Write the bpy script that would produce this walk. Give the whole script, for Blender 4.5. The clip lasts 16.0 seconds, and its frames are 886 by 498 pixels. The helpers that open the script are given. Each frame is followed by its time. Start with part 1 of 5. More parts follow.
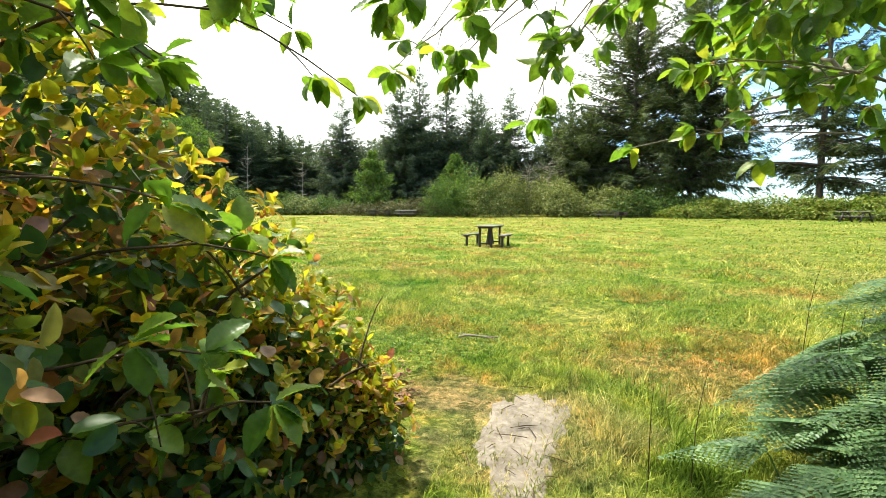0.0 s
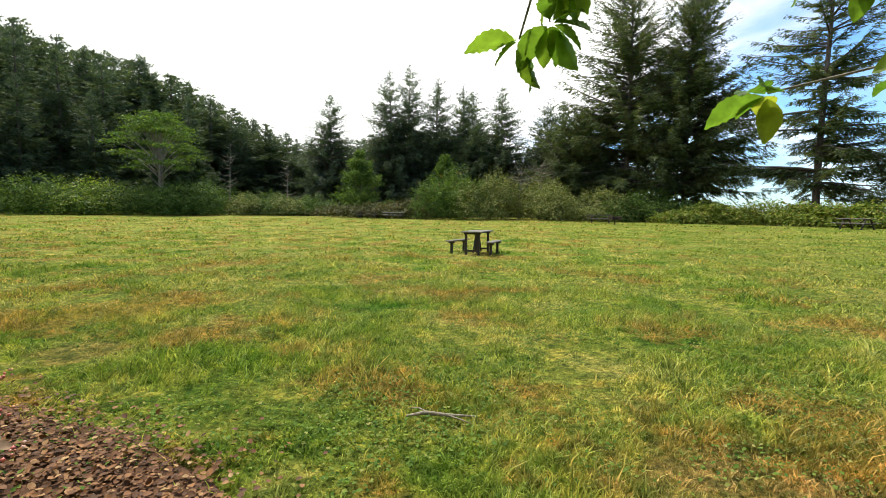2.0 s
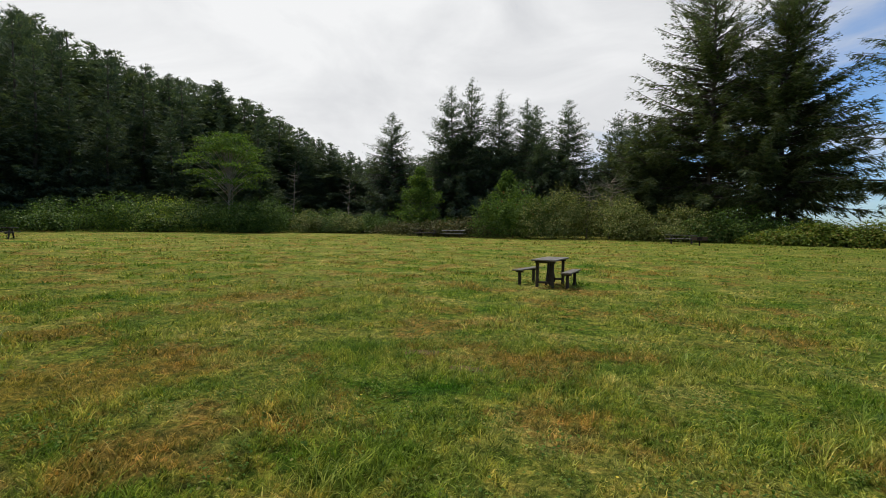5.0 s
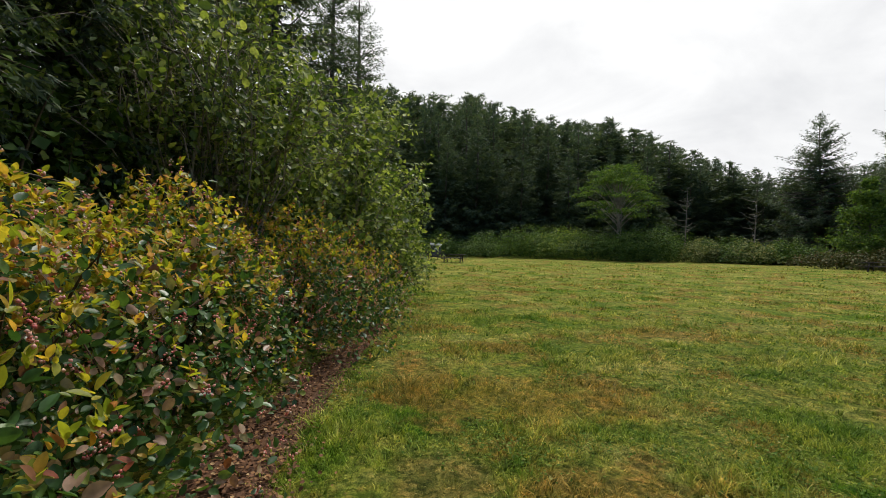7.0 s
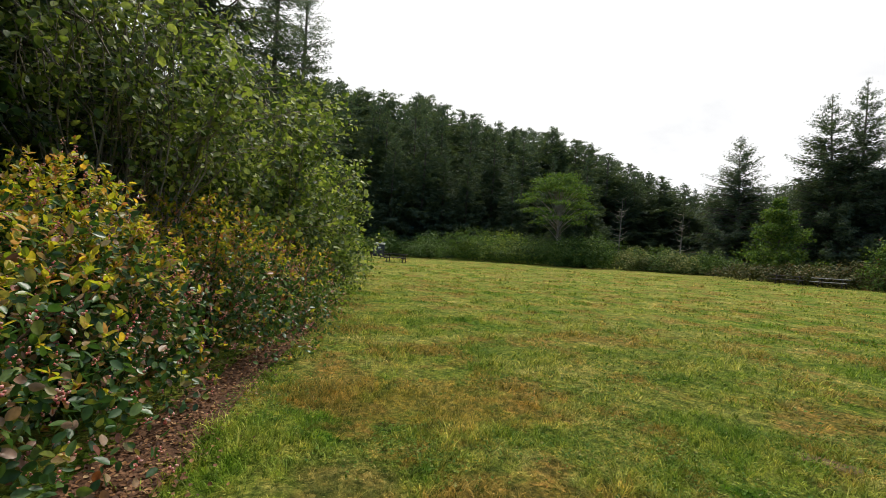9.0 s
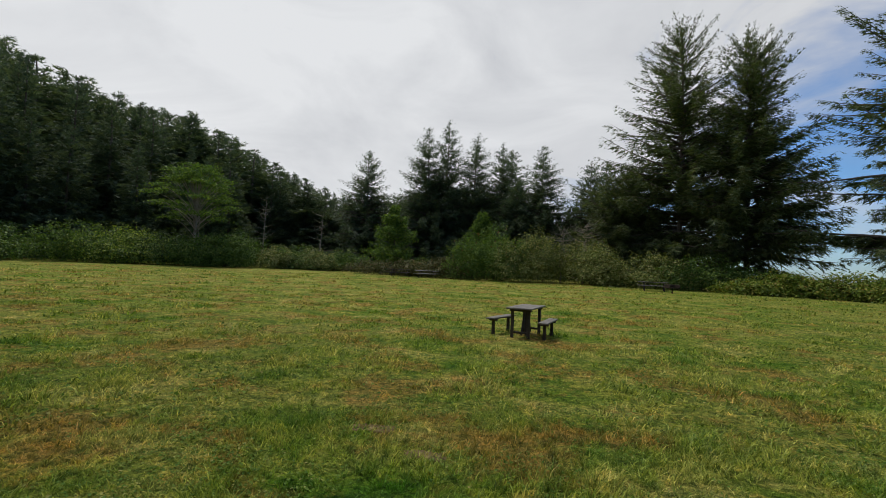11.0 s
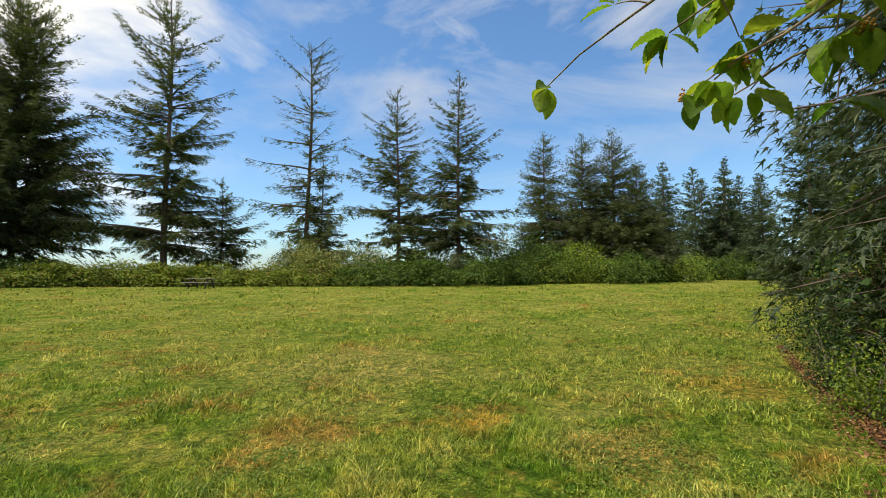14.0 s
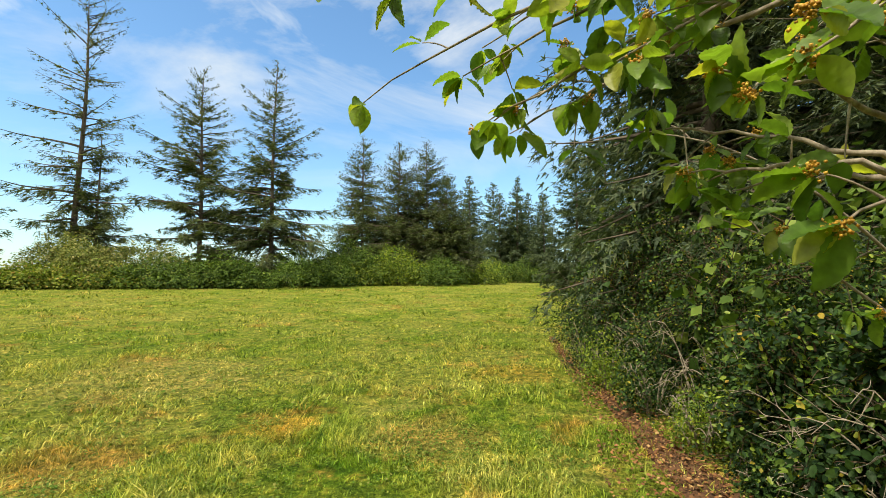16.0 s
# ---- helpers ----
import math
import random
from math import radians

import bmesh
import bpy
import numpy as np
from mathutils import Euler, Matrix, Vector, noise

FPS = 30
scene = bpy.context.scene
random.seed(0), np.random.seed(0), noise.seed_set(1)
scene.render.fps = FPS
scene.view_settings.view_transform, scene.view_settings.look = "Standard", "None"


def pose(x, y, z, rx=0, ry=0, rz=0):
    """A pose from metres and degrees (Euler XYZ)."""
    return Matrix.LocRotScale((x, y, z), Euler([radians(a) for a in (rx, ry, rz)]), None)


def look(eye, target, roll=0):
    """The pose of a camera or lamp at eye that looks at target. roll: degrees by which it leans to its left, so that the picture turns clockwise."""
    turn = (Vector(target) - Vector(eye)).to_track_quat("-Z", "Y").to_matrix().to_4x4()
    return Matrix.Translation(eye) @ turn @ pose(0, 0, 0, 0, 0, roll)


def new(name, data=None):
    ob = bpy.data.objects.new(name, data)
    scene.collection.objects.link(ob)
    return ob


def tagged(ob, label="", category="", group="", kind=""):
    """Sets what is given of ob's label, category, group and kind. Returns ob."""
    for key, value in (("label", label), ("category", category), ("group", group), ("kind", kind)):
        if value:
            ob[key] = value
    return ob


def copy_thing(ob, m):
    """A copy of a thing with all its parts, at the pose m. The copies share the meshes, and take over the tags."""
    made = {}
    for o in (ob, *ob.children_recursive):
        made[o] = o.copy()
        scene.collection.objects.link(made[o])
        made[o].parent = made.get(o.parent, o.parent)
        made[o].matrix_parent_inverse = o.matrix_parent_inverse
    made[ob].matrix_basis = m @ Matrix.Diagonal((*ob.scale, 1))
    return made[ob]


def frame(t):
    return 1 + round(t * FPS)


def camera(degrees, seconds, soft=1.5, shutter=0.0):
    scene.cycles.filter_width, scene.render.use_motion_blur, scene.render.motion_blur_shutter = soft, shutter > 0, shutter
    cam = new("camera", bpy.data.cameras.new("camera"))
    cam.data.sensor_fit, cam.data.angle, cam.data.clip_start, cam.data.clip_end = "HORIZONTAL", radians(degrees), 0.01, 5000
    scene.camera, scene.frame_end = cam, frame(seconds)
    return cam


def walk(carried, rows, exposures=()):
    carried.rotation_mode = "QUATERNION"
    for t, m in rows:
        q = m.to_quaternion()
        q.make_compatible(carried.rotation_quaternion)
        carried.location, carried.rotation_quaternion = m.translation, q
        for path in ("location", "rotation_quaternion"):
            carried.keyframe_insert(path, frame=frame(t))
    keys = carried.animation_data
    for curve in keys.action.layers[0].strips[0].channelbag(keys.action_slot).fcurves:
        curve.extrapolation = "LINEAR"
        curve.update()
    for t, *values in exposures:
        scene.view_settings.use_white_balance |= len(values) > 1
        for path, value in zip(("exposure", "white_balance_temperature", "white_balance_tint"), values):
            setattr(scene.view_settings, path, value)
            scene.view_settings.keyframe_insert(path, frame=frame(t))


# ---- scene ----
cam = camera(86.9, 16.0, soft=0.75)
PATH = [
    (0, (0.305, 1.771, 1.269), (-0.119, 3.719, 1.11), -0.1),
    (0.5, (0.377, 2.199, 1.337), (-0.039, 4.149, 1.176), 0.1),
    (1, (0.38, 2.592, 1.335), (-0.015, 4.547, 1.184), 0.2),
    (1.5, (0.314, 2.985, 1.354), (-0.077, 4.941, 1.206), 0.3),
    (2, (0.245, 3.403, 1.337), (-0.142, 5.36, 1.185), 0.5),
    (2.5, (0.249, 3.784, 1.335), (-0.097, 5.749, 1.188), 0.6),
    (3, (0.266, 4.124, 1.396), (-0.025, 6.098, 1.257), 0.8),
    (3.2, (0.27, 4.267, 1.428), (-0.019, 6.241, 1.295), 0.7),
    (5.3, (-0.487, 5.531, 1.556), (-1.281, 7.366, 1.494), 0.8),
    (5.5, (-0.564, 5.535, 1.554), (-1.482, 7.311, 1.503), 0.8),
    (6, (-0.717, 5.665, 1.588), (-1.968, 7.226, 1.561), 0.6),
    (6.5, (-0.846, 5.592, 1.605), (-2.419, 6.828, 1.595), 0.7),
    (7, (-0.958, 5.443, 1.64), (-2.742, 6.346, 1.645), 1.3),
    (7.5, (-1.029, 5.347, 1.625), (-2.912, 6.02, 1.62), 2.0),
    (8, (-1.052, 5.35, 1.613), (-2.942, 6.004, 1.587), 2.4),
    (8.2, (-1.034, 5.375, 1.621), (-2.905, 6.081, 1.599), 2.6),
    (10.3, (-0.669, 6.276, 1.673), (-1.642, 8.022, 1.744), 2.9),
    (10.5, (-0.613, 6.312, 1.672), (-1.457, 8.124, 1.745), 2.6),
    (11, (-0.524, 6.402, 1.655), (-1.06, 8.327, 1.741), 2.4),
    (11.5, (-0.382, 6.421, 1.656), (-0.563, 8.411, 1.747), 1.7),
    (12, (-0.192, 6.406, 1.632), (0.082, 8.386, 1.701), 2.5),
    (12.5, (0.046, 6.266, 1.638), (0.75, 8.137, 1.706), 0.5),
    (13, (0.268, 6.15, 1.662), (1.337, 7.838, 1.743), -1.3),
    (13.5, (0.401, 6.055, 1.679), (1.813, 7.468, 1.771), -1.2),
    (14, (0.454, 5.962, 1.682), (2.169, 6.987, 1.782), -0.0),
    (14.5, (0.436, 5.911, 1.717), (2.337, 6.515, 1.867), -2.1),
    (15, (0.388, 5.877, 1.709), (2.354, 6.209, 1.855), -1.5),
    (15.5, (0.341, 5.852, 1.702), (2.321, 6.098, 1.841), -0.8),
    (16, (0.319, 5.888, 1.682), (2.293, 6.191, 1.795), 0.5),
]
EXPOSURES = [
    (0.0, 1.78, 6700, 2), (0.7, 1.55, 6700, 4), (1.5, 1.15, 6700, 5), (2.2, 0.88, 6700, 7), (3.2, 0.58, 6700, 8),
    (5.3, -0.06, 6500, 10), (6.5, -0.02, 6500, 10), (7.3, 0.26, 6600, 10), (8.2, 0.50, 6700, 10), (10.3, -0.16, 6400, 10), (11.5, -0.26, 6400, 10),
    (12.5, -0.10, 6400, 11), (13.2, 0.20, 6700, 11), (14.0, 0.56, 7300, 8), (15.0, 0.82, 7800, 4), (16.0, 1.0, 8000, 3),
]
walk(cam, [(t, look(e, g, r)) for t, e, g, r in PATH], EXPOSURES)

# ---- world and sun ----
SUN_AZ, SUN_EL = -46.0, 61.0
world = bpy.data.worlds.new("sky")
scene.world = world
world.use_nodes = True
wn, wl = world.node_tree.nodes, world.node_tree.links
wn.clear()


def wnode(kind, **kw):
    n = wn.new(kind)
    for k, v in kw.items():
        n.inputs[k].default_value = v
    return n


def wmath(op, a, b=None, c=None, clamp=False):
    n = wn.new("ShaderNodeMath")
    n.operation, n.use_clamp = op, clamp
    for i, v in enumerate((a, b, c)):
        if v is None:
            continue
        if isinstance(v, (int, float)):
            n.inputs[i].default_value = v
        else:
            wl.new(v, n.inputs[i])
    return n.outputs[0]


sky = wn.new("ShaderNodeTexSky")
sky.sky_type, sky.sun_disc = "NISHITA", False
sky.sun_elevation, sky.sun_rotation = radians(SUN_EL), radians(SUN_AZ)
sky.air_density, sky.dust_density, sky.ozone_density = 1.0, 0.6, 2.0
coord = wn.new("ShaderNodeTexCoord")
split = wn.new("ShaderNodeSeparateXYZ")
wl.new(coord.outputs["Generated"], split.inputs[0])
cloud_map = wn.new("ShaderNodeMapping")
cloud_map.inputs["Scale"].default_value = (1.0, 1.0, 2.2)
wl.new(coord.outputs["Generated"], cloud_map.inputs[0])
puff = wnode("ShaderNodeTexNoise", Scale=2.6, Detail=7.0, Roughness=0.55, Distortion=0.6)
wl.new(cloud_map.outputs[0], puff.inputs["Vector"])
# the cloud bank lies over the woods and thins out towards the sea
side = wmath("ADD", wmath("MULTIPLY", split.outputs["X"], -1.15), wmath("MULTIPLY", split.outputs["Y"], 0.42))
side = wmath("ADD", side, wmath("MULTIPLY", split.outputs["Z"], 0.85))
bank = wmath("ADD", side, wmath("MULTIPLY", wmath("SUBTRACT", puff.outputs["Fac"], 0.5), 2.8))
bank = wmath("MULTIPLY_ADD", bank, 1.5, 0.20, clamp=True)
haze = wmath("POWER", wmath("SUBTRACT", 1.0, wmath("ABSOLUTE", split.outputs["Z"]), clamp=True), 9.0)
wisp = wnode("ShaderNodeTexNoise", Scale=1.9, Detail=8.0, Roughness=0.6, Distortion=1.0)
wisp_map = wn.new("ShaderNodeMapping")
wisp_map.inputs["Location"].default_value, wisp_map.inputs["Scale"].default_value = (0.4, 1.3, 0.2), (1.0, 0.8, 2.4)
wl.new(coord.outputs["Generated"], wisp_map.inputs[0])
wl.new(wisp_map.outputs[0], wisp.inputs["Vector"])
thin = wmath("MULTIPLY", wmath("MULTIPLY_ADD", wisp.outputs["Fac"], 3.6, -1.55, clamp=True), wmath("MULTIPLY_ADD", split.outputs["Z"], 2.6, -0.25, clamp=True))
cover = wmath("MAXIMUM", wmath("MAXIMUM", bank, wmath("MULTIPLY", thin, 0.75)), wmath("MULTIPLY", haze, 0.30))
mixer = wn.new("ShaderNodeMix")
mixer.data_type = "RGBA"
wl.new(cover, mixer.inputs["Factor"])
blue = wn.new("ShaderNodeMix")
blue.data_type, blue.blend_type = "RGBA", "MULTIPLY"
blue.inputs["Factor"].default_value = 1.0
blue.inputs["B"].default_value = (0.072, 0.107, 0.138, 1)
wl.new(sky.outputs[0], blue.inputs["A"])
wl.new(blue.outputs["Result"], mixer.inputs["A"])
grey = wn.new("ShaderNodeMix")
grey.data_type = "RGBA"
grey.inputs["A"].default_value, grey.inputs["B"].default_value = (0.56, 0.575, 0.61, 1), (0.92, 0.93, 0.94, 1)
wl.new(wmath("MULTIPLY_ADD", wmath("ADD", puff.outputs["Fac"], wmath("MULTIPLY", side, 0.25)), 2.0, -0.75, clamp=True), grey.inputs["Factor"])
wl.new(grey.outputs["Result"], mixer.inputs["B"])
back = wn.new("ShaderNodeBackground")
back.inputs["Strength"].default_value = 1.0
wl.new(mixer.outputs["Result"], back.inputs["Color"])
wo = wn.new("ShaderNodeOutputWorld")
wl.new(back.outputs[0], wo.inputs["Surface"])

sun = new("sun", bpy.data.lights.new("sun", "SUN"))
sun.data.energy, sun.data.angle, sun.data.color = 2.6, radians(2.5), (1.0, 0.95, 0.86)
sun_way = Vector((math.sin(radians(SUN_AZ)) * math.cos(radians(SUN_EL)), math.cos(radians(SUN_AZ)) * math.cos(radians(SUN_EL)), math.sin(radians(SUN_EL))))
sun.matrix_world = look(sun_way * 100, (0, 0, 0))


# ---- materials ----
def material(name):
    m = bpy.data.materials.new(name)
    m.use_nodes = True
    nt = m.node_tree
    nt.nodes.clear()
    out = nt.nodes.new("ShaderNodeOutputMaterial")
    return m, nt, out


def add(nt, kind, links=(), **kw):
    n = nt.nodes.new(kind)
    for k, v in kw.items():
        n.inputs[k.replace("_", " ")].default_value = v
    for k, v in links:
        nt.links.new(v, n.inputs[k])
    return n


def ramp(nt, fac, stops):
    n = nt.nodes.new("ShaderNodeValToRGB")
    el = n.color_ramp.elements
    while len(el) < len(stops):
        el.new(0.5)
    for e, (p, c) in zip(el, stops):
        e.position, e.color = p, (*c, 1)
    nt.links.new(fac, n.inputs[0])
    return n.outputs["Color"]


def mix(nt, fac, a, b, blend="MIX"):
    n = nt.nodes.new("ShaderNodeMix")
    n.data_type, n.blend_type = "RGBA", blend
    for key, v in (("Factor", fac), ("A", a), ("B", b)):
        if isinstance(v, (int, float)):
            n.inputs[key].default_value = v
        elif isinstance(v, tuple):
            n.inputs[key].default_value = (*v, 1)
        else:
            nt.links.new(v, n.inputs[key])
    return n.outputs["Result"]


def fmath(nt, op, a, b, clamp=False):
    n = nt.nodes.new("ShaderNodeMath")
    n.operation, n.use_clamp = op, clamp
    for i, v in enumerate((a, b)):
        if isinstance(v, (int, float)):
            n.inputs[i].default_value = v
        else:
            nt.links.new(v, n.inputs[i])
    return n.outputs[0]


def leaf_material(name, stops, rough=0.45, glow=0.35, island=True, spots=30.0, spec=0.4):
    """Leaves: colour differs from leaf to leaf, light passes through them."""
    m, nt, out = material(name)
    geo = add(nt, "ShaderNodeNewGeometry")
    info = add(nt, "ShaderNodeObjectInfo")
    fac = geo.outputs["Random Per Island"] if island else info.outputs["Random"]
    col = ramp(nt, fac, stops)
    n = add(nt, "ShaderNodeTexNoise", [("Vector", geo.outputs["Position"])], Scale=spots, Detail=3.0)
    col = mix(nt, 1.0, col, ramp(nt, n.outputs["Fac"], [(0.3, (0.7, 0.7, 0.66)), (0.7, (1.2, 1.2, 1.15))]), "MULTIPLY")
    bsdf = add(nt, "ShaderNodeBsdfPrincipled", [("Base Color", col)], Roughness=rough, Specular_IOR_Level=spec)
    tr = add(nt, "ShaderNodeBsdfTranslucent", [("Color", mix(nt, 1.0, col, (1.25, 1.3, 0.6), "MULTIPLY"))])
    sh = add(nt, "ShaderNodeMixShader", [(1, bsdf.outputs[0]), (2, tr.outputs[0])], Fac=glow)
    nt.links.new(sh.outputs[0], out.inputs["Surface"])
    return m


# worn dry places in the turf: x, y, radius, colour
DRY_SPOTS = ((0.22, 4.45, 1.5, (0.40, 0.31, 0.18)), (1.4, 5.55, 1.5, (0.40, 0.26, 0.12)), (-0.38, 4.85, 0.9, (0.36, 0.25, 0.15)), (5.26, 8.44, 1.0, (0.42, 0.28, 0.07)), (8.6, 5.84, 1.7, (0.38, 0.27, 0.07)), (5.2, 6.77, 1.5, (0.36, 0.26, 0.10)), (7.2, 11.7, 3.8, (0.36, 0.31, 0.12)), (-6.57, 7.92, 1.1, (0.36, 0.26, 0.08)), (-5.32, 8.64, 2.0, (0.34, 0.23, 0.06)), (-3.95, 7.01, 0.9, (0.30, 0.22, 0.09)))


def meadow_colour(nt, pos):
    """The meadow's patches of green, straw and rust, shared by the soil and the blades."""
    big = add(nt, "ShaderNodeTexNoise", [("Vector", pos)], Scale=0.22, Detail=4.0, Roughness=0.6)
    mid = add(nt, "ShaderNodeTexNoise", [("Vector", pos)], Scale=0.75, Detail=5.0, Roughness=0.65)
    off = add(nt, "ShaderNodeVectorMath", [(0, pos)])
    off.operation = "ADD"
    off.inputs[1].default_value = (31.0, 17.0, 0)
    rust = add(nt, "ShaderNodeTexNoise", [("Vector", off.outputs[0])], Scale=0.62, Detail=7.0, Roughness=0.72)
    col = ramp(nt, mid.outputs["Fac"], [(0.36, (0.070, 0.172, 0.014)), (0.46, (0.180, 0.252, 0.034)), (0.54, (0.295, 0.316, 0.070)), (0.66, (0.44, 0.395, 0.150))])
    sep = add(nt, "ShaderNodeSeparateXYZ", [("Vector", pos)])
    east = nt.nodes.new("ShaderNodeMapRange")
    east.inputs["From Min"].default_value, east.inputs["From Max"].default_value = 0.5, 9.0
    nt.links.new(sep.outputs["X"], east.inputs["Value"])
    lush = fmath(nt, "MULTIPLY", east.outputs["Result"], 0.55)
    col = mix(nt, lush, col, (0.170, 0.220, 0.040))
    straw = ramp(nt, big.outputs["Fac"], [(0.40, (0, 0, 0)), (0.62, (1, 1, 1))])
    col = mix(nt, fmath(nt, "MULTIPLY", straw, 0.52), col, (0.36, 0.325, 0.105))
    dry = fmath(nt, "SUBTRACT", rust.outputs["Fac"], fmath(nt, "MULTIPLY", east.outputs["Result"], 0.06))
    r = ramp(nt, dry, [(0.50, (0, 0, 0)), (0.58, (1, 1, 1))])
    col = mix(nt, fmath(nt, "MULTIPLY", r, 0.72), col, (0.34, 0.20, 0.07))
    warp = add(nt, "ShaderNodeTexNoise", [("Vector", pos)], Scale=3.0, Detail=4.0)
    for sx, sy, sr, sc in DRY_SPOTS:
        d = add(nt, "ShaderNodeVectorMath", [(0, pos)])
        d.operation = "DISTANCE"
        d.inputs[1].default_value = (sx, sy, 0)
        q = fmath(nt, "ADD", fmath(nt, "MULTIPLY", d.outputs["Value"], 1 / sr), fmath(nt, "MULTIPLY", warp.outputs["Fac"], 0.9))
        s = ramp(nt, q, [(0.75, (1, 1, 1)), (0.99, (0, 0, 0))])
        col = mix(nt, fmath(nt, "MULTIPLY", s, 0.7), col, sc)
    tuft = add(nt, "ShaderNodeTexNoise", [("Vector", pos)], Scale=5.5, Detail=6.0, Roughness=0.7)
    col = mix(nt, 1.0, col, ramp(nt, tuft.outputs["Fac"], [(0.34, (0.34, 0.46, 0.34)), (0.48, (0.92, 0.98, 0.84)), (0.60, (1.34, 1.24, 1.05)), (0.70, (1.85, 1.5, 1.5))]), "MULTIPLY")
    # every tussock has its own shade, at the size of a hand and of a stride
    bent = add(nt, "ShaderNodeVectorMath", [(0, pos)])
    bent.operation = "MULTIPLY_ADD"
    bent.inputs[1].default_value = (1, 1, 0)
    nt.links.new(warp.outputs["Color"], bent.inputs[2])
    for scale, lo, hi in ((17.0, (0.50, 0.60, 0.45), (1.40, 1.34, 1.40)), (3.6, (0.78, 0.88, 0.72), (1.22, 1.12, 1.08))):
        cell = add(nt, "ShaderNodeTexVoronoi", [("Vector", bent.outputs[0])], Scale=scale)
        one = add(nt, "ShaderNodeSeparateXYZ", [("Vector", cell.outputs["Color"])])
        col = mix(nt, 1.0, col, ramp(nt, one.outputs["X"], [(0.0, lo), (0.5, (0.98, 1.0, 0.95)), (1.0, hi)]), "MULTIPLY")
    return col


def make_soil():
    m, nt, out = material("meadow_ground")
    geo = add(nt, "ShaderNodeNewGeometry")
    pos = geo.outputs["Position"]
    col = meadow_colour(nt, pos)
    fine = add(nt, "ShaderNodeTexNoise", [("Vector", pos)], Scale=16.0, Detail=9.0, Roughness=0.8)
    # mostly darkens the soil: shade between the blades is put into its colour
    col = mix(nt, 1.0, col, ramp(nt, fine.outputs["Fac"], [(0.32, (0.26, 0.28, 0.23)), (0.5, (0.66, 0.67, 0.60)), (0.68, (1.3, 1.22, 1.1))]), "MULTIPLY")
    tuft = add(nt, "ShaderNodeTexNoise", [("Vector", pos)], Scale=2.1, Detail=8.0, Roughness=0.75)
    bump = add(nt, "ShaderNodeBump", [("Height", tuft.outputs["Fac"])], Strength=0.9, Distance=0.15)
    bump2 = add(nt, "ShaderNodeBump", [("Height", fine.outputs["Fac"]), ("Normal", bump.outputs[0])], Strength=0.8, Distance=0.05)
    b = add(nt, "ShaderNodeBsdfPrincipled", [("Base Color", col), ("Normal", bump2.outputs[0])], Roughness=0.95, Specular_IOR_Level=0.08)
    nt.links.new(b.outputs[0], out.inputs["Surface"])
    return m


def make_blades():
    m, nt, out = material("grass_blades")
    geo = add(nt, "ShaderNodeNewGeometry")
    col = meadow_colour(nt, geo.outputs["Position"])
    col = mix(nt, 1.0, col, ramp(nt, geo.outputs["Random Per Island"], [(0.0, (0.52, 0.62, 0.50)), (0.35, (1.15, 1.22, 1.0)), (0.72, (1.42, 1.42, 1.35)), (0.90, (1.65, 1.60, 1.70)), (1.0, (1.95, 1.85, 2.2))]), "MULTIPLY")
    b = add(nt, "ShaderNodeBsdfPrincipled", [("Base Color", col)], Roughness=0.5, Specular_IOR_Level=0.2)
    tr = add(nt, "ShaderNodeBsdfTranslucent", [("Color", col)])
    sh = add(nt, "ShaderNodeMixShader", [(1, b.outputs[0]), (2, tr.outputs[0])], Fac=0.35)
    nt.links.new(sh.outputs[0], out.inputs["Surface"])
    return m


def rough_material(name, stops, scale=6.0, rough=0.9, bump=0.5, dist=0.02, stretch=(1, 1, 1), spec=0.2):
    """Bark, weathered wood, sand: two noises for colour and relief."""
    m, nt, out = material(name)
    tc = add(nt, "ShaderNodeTexCoord")
    mp = add(nt, "ShaderNodeMapping", [("Vector", tc.outputs["Object"])])
    mp.inputs["Scale"].default_value = stretch
    a = add(nt, "ShaderNodeTexNoise", [("Vector", mp.outputs[0])], Scale=scale, Detail=8.0, Roughness=0.65)
    c = add(nt, "ShaderNodeTexNoise", [("Vector", mp.outputs[0])], Scale=scale * 0.17, Detail=3.0)
    col = ramp(nt, a.outputs["Fac"], stops)
    col = mix(nt, 1.0, col, ramp(nt, c.outputs["Fac"], [(0.3, (0.72, 0.72, 0.7)), (0.7, (1.2, 1.2, 1.2))]), "MULTIPLY")
    bp = add(nt, "ShaderNodeBump", [("Height", a.outputs["Fac"])], Strength=bump, Distance=dist)
    b = add(nt, "ShaderNodeBsdfPrincipled", [("Base Color", col), ("Normal", bp.outputs[0])], Roughness=rough, Specular_IOR_Level=spec)
    nt.links.new(b.outputs[0], out.inputs["Surface"])
    return m


M_SOIL, M_BLADE = make_soil(), make_blades()
M_BARK = rough_material("spruce_bark", [(0.3, (0.05, 0.04, 0.032)), (0.7, (0.17, 0.14, 0.115))], 5.0, bump=0.8, dist=0.05, stretch=(1, 1, 0.3))
M_TWIG = rough_material("grey_twig", [(0.3, (0.14, 0.11, 0.085)), (0.7, (0.40, 0.35, 0.29))], 40.0, bump=0.4, dist=0.003)
M_DARKTWIG = rough_material("brown_twig", [(0.3, (0.05, 0.035, 0.022)), (0.7, (0.14, 0.095, 0.06))], 40.0, bump=0.4, dist=0.003)
M_SAND = rough_material("trodden_sand", [(0.3, (0.13, 0.100, 0.072)), (0.5, (0.215, 0.178, 0.142)), (0.7, (0.30, 0.258, 0.215))], 22.0, bump=0.5, dist=0.008)
M_STRAW = rough_material("dry_straw_ground", [(0.3, (0.10, 0.072, 0.030)), (0.7, (0.22, 0.16, 0.072))], 26.0, bump=0.8, dist=0.012)
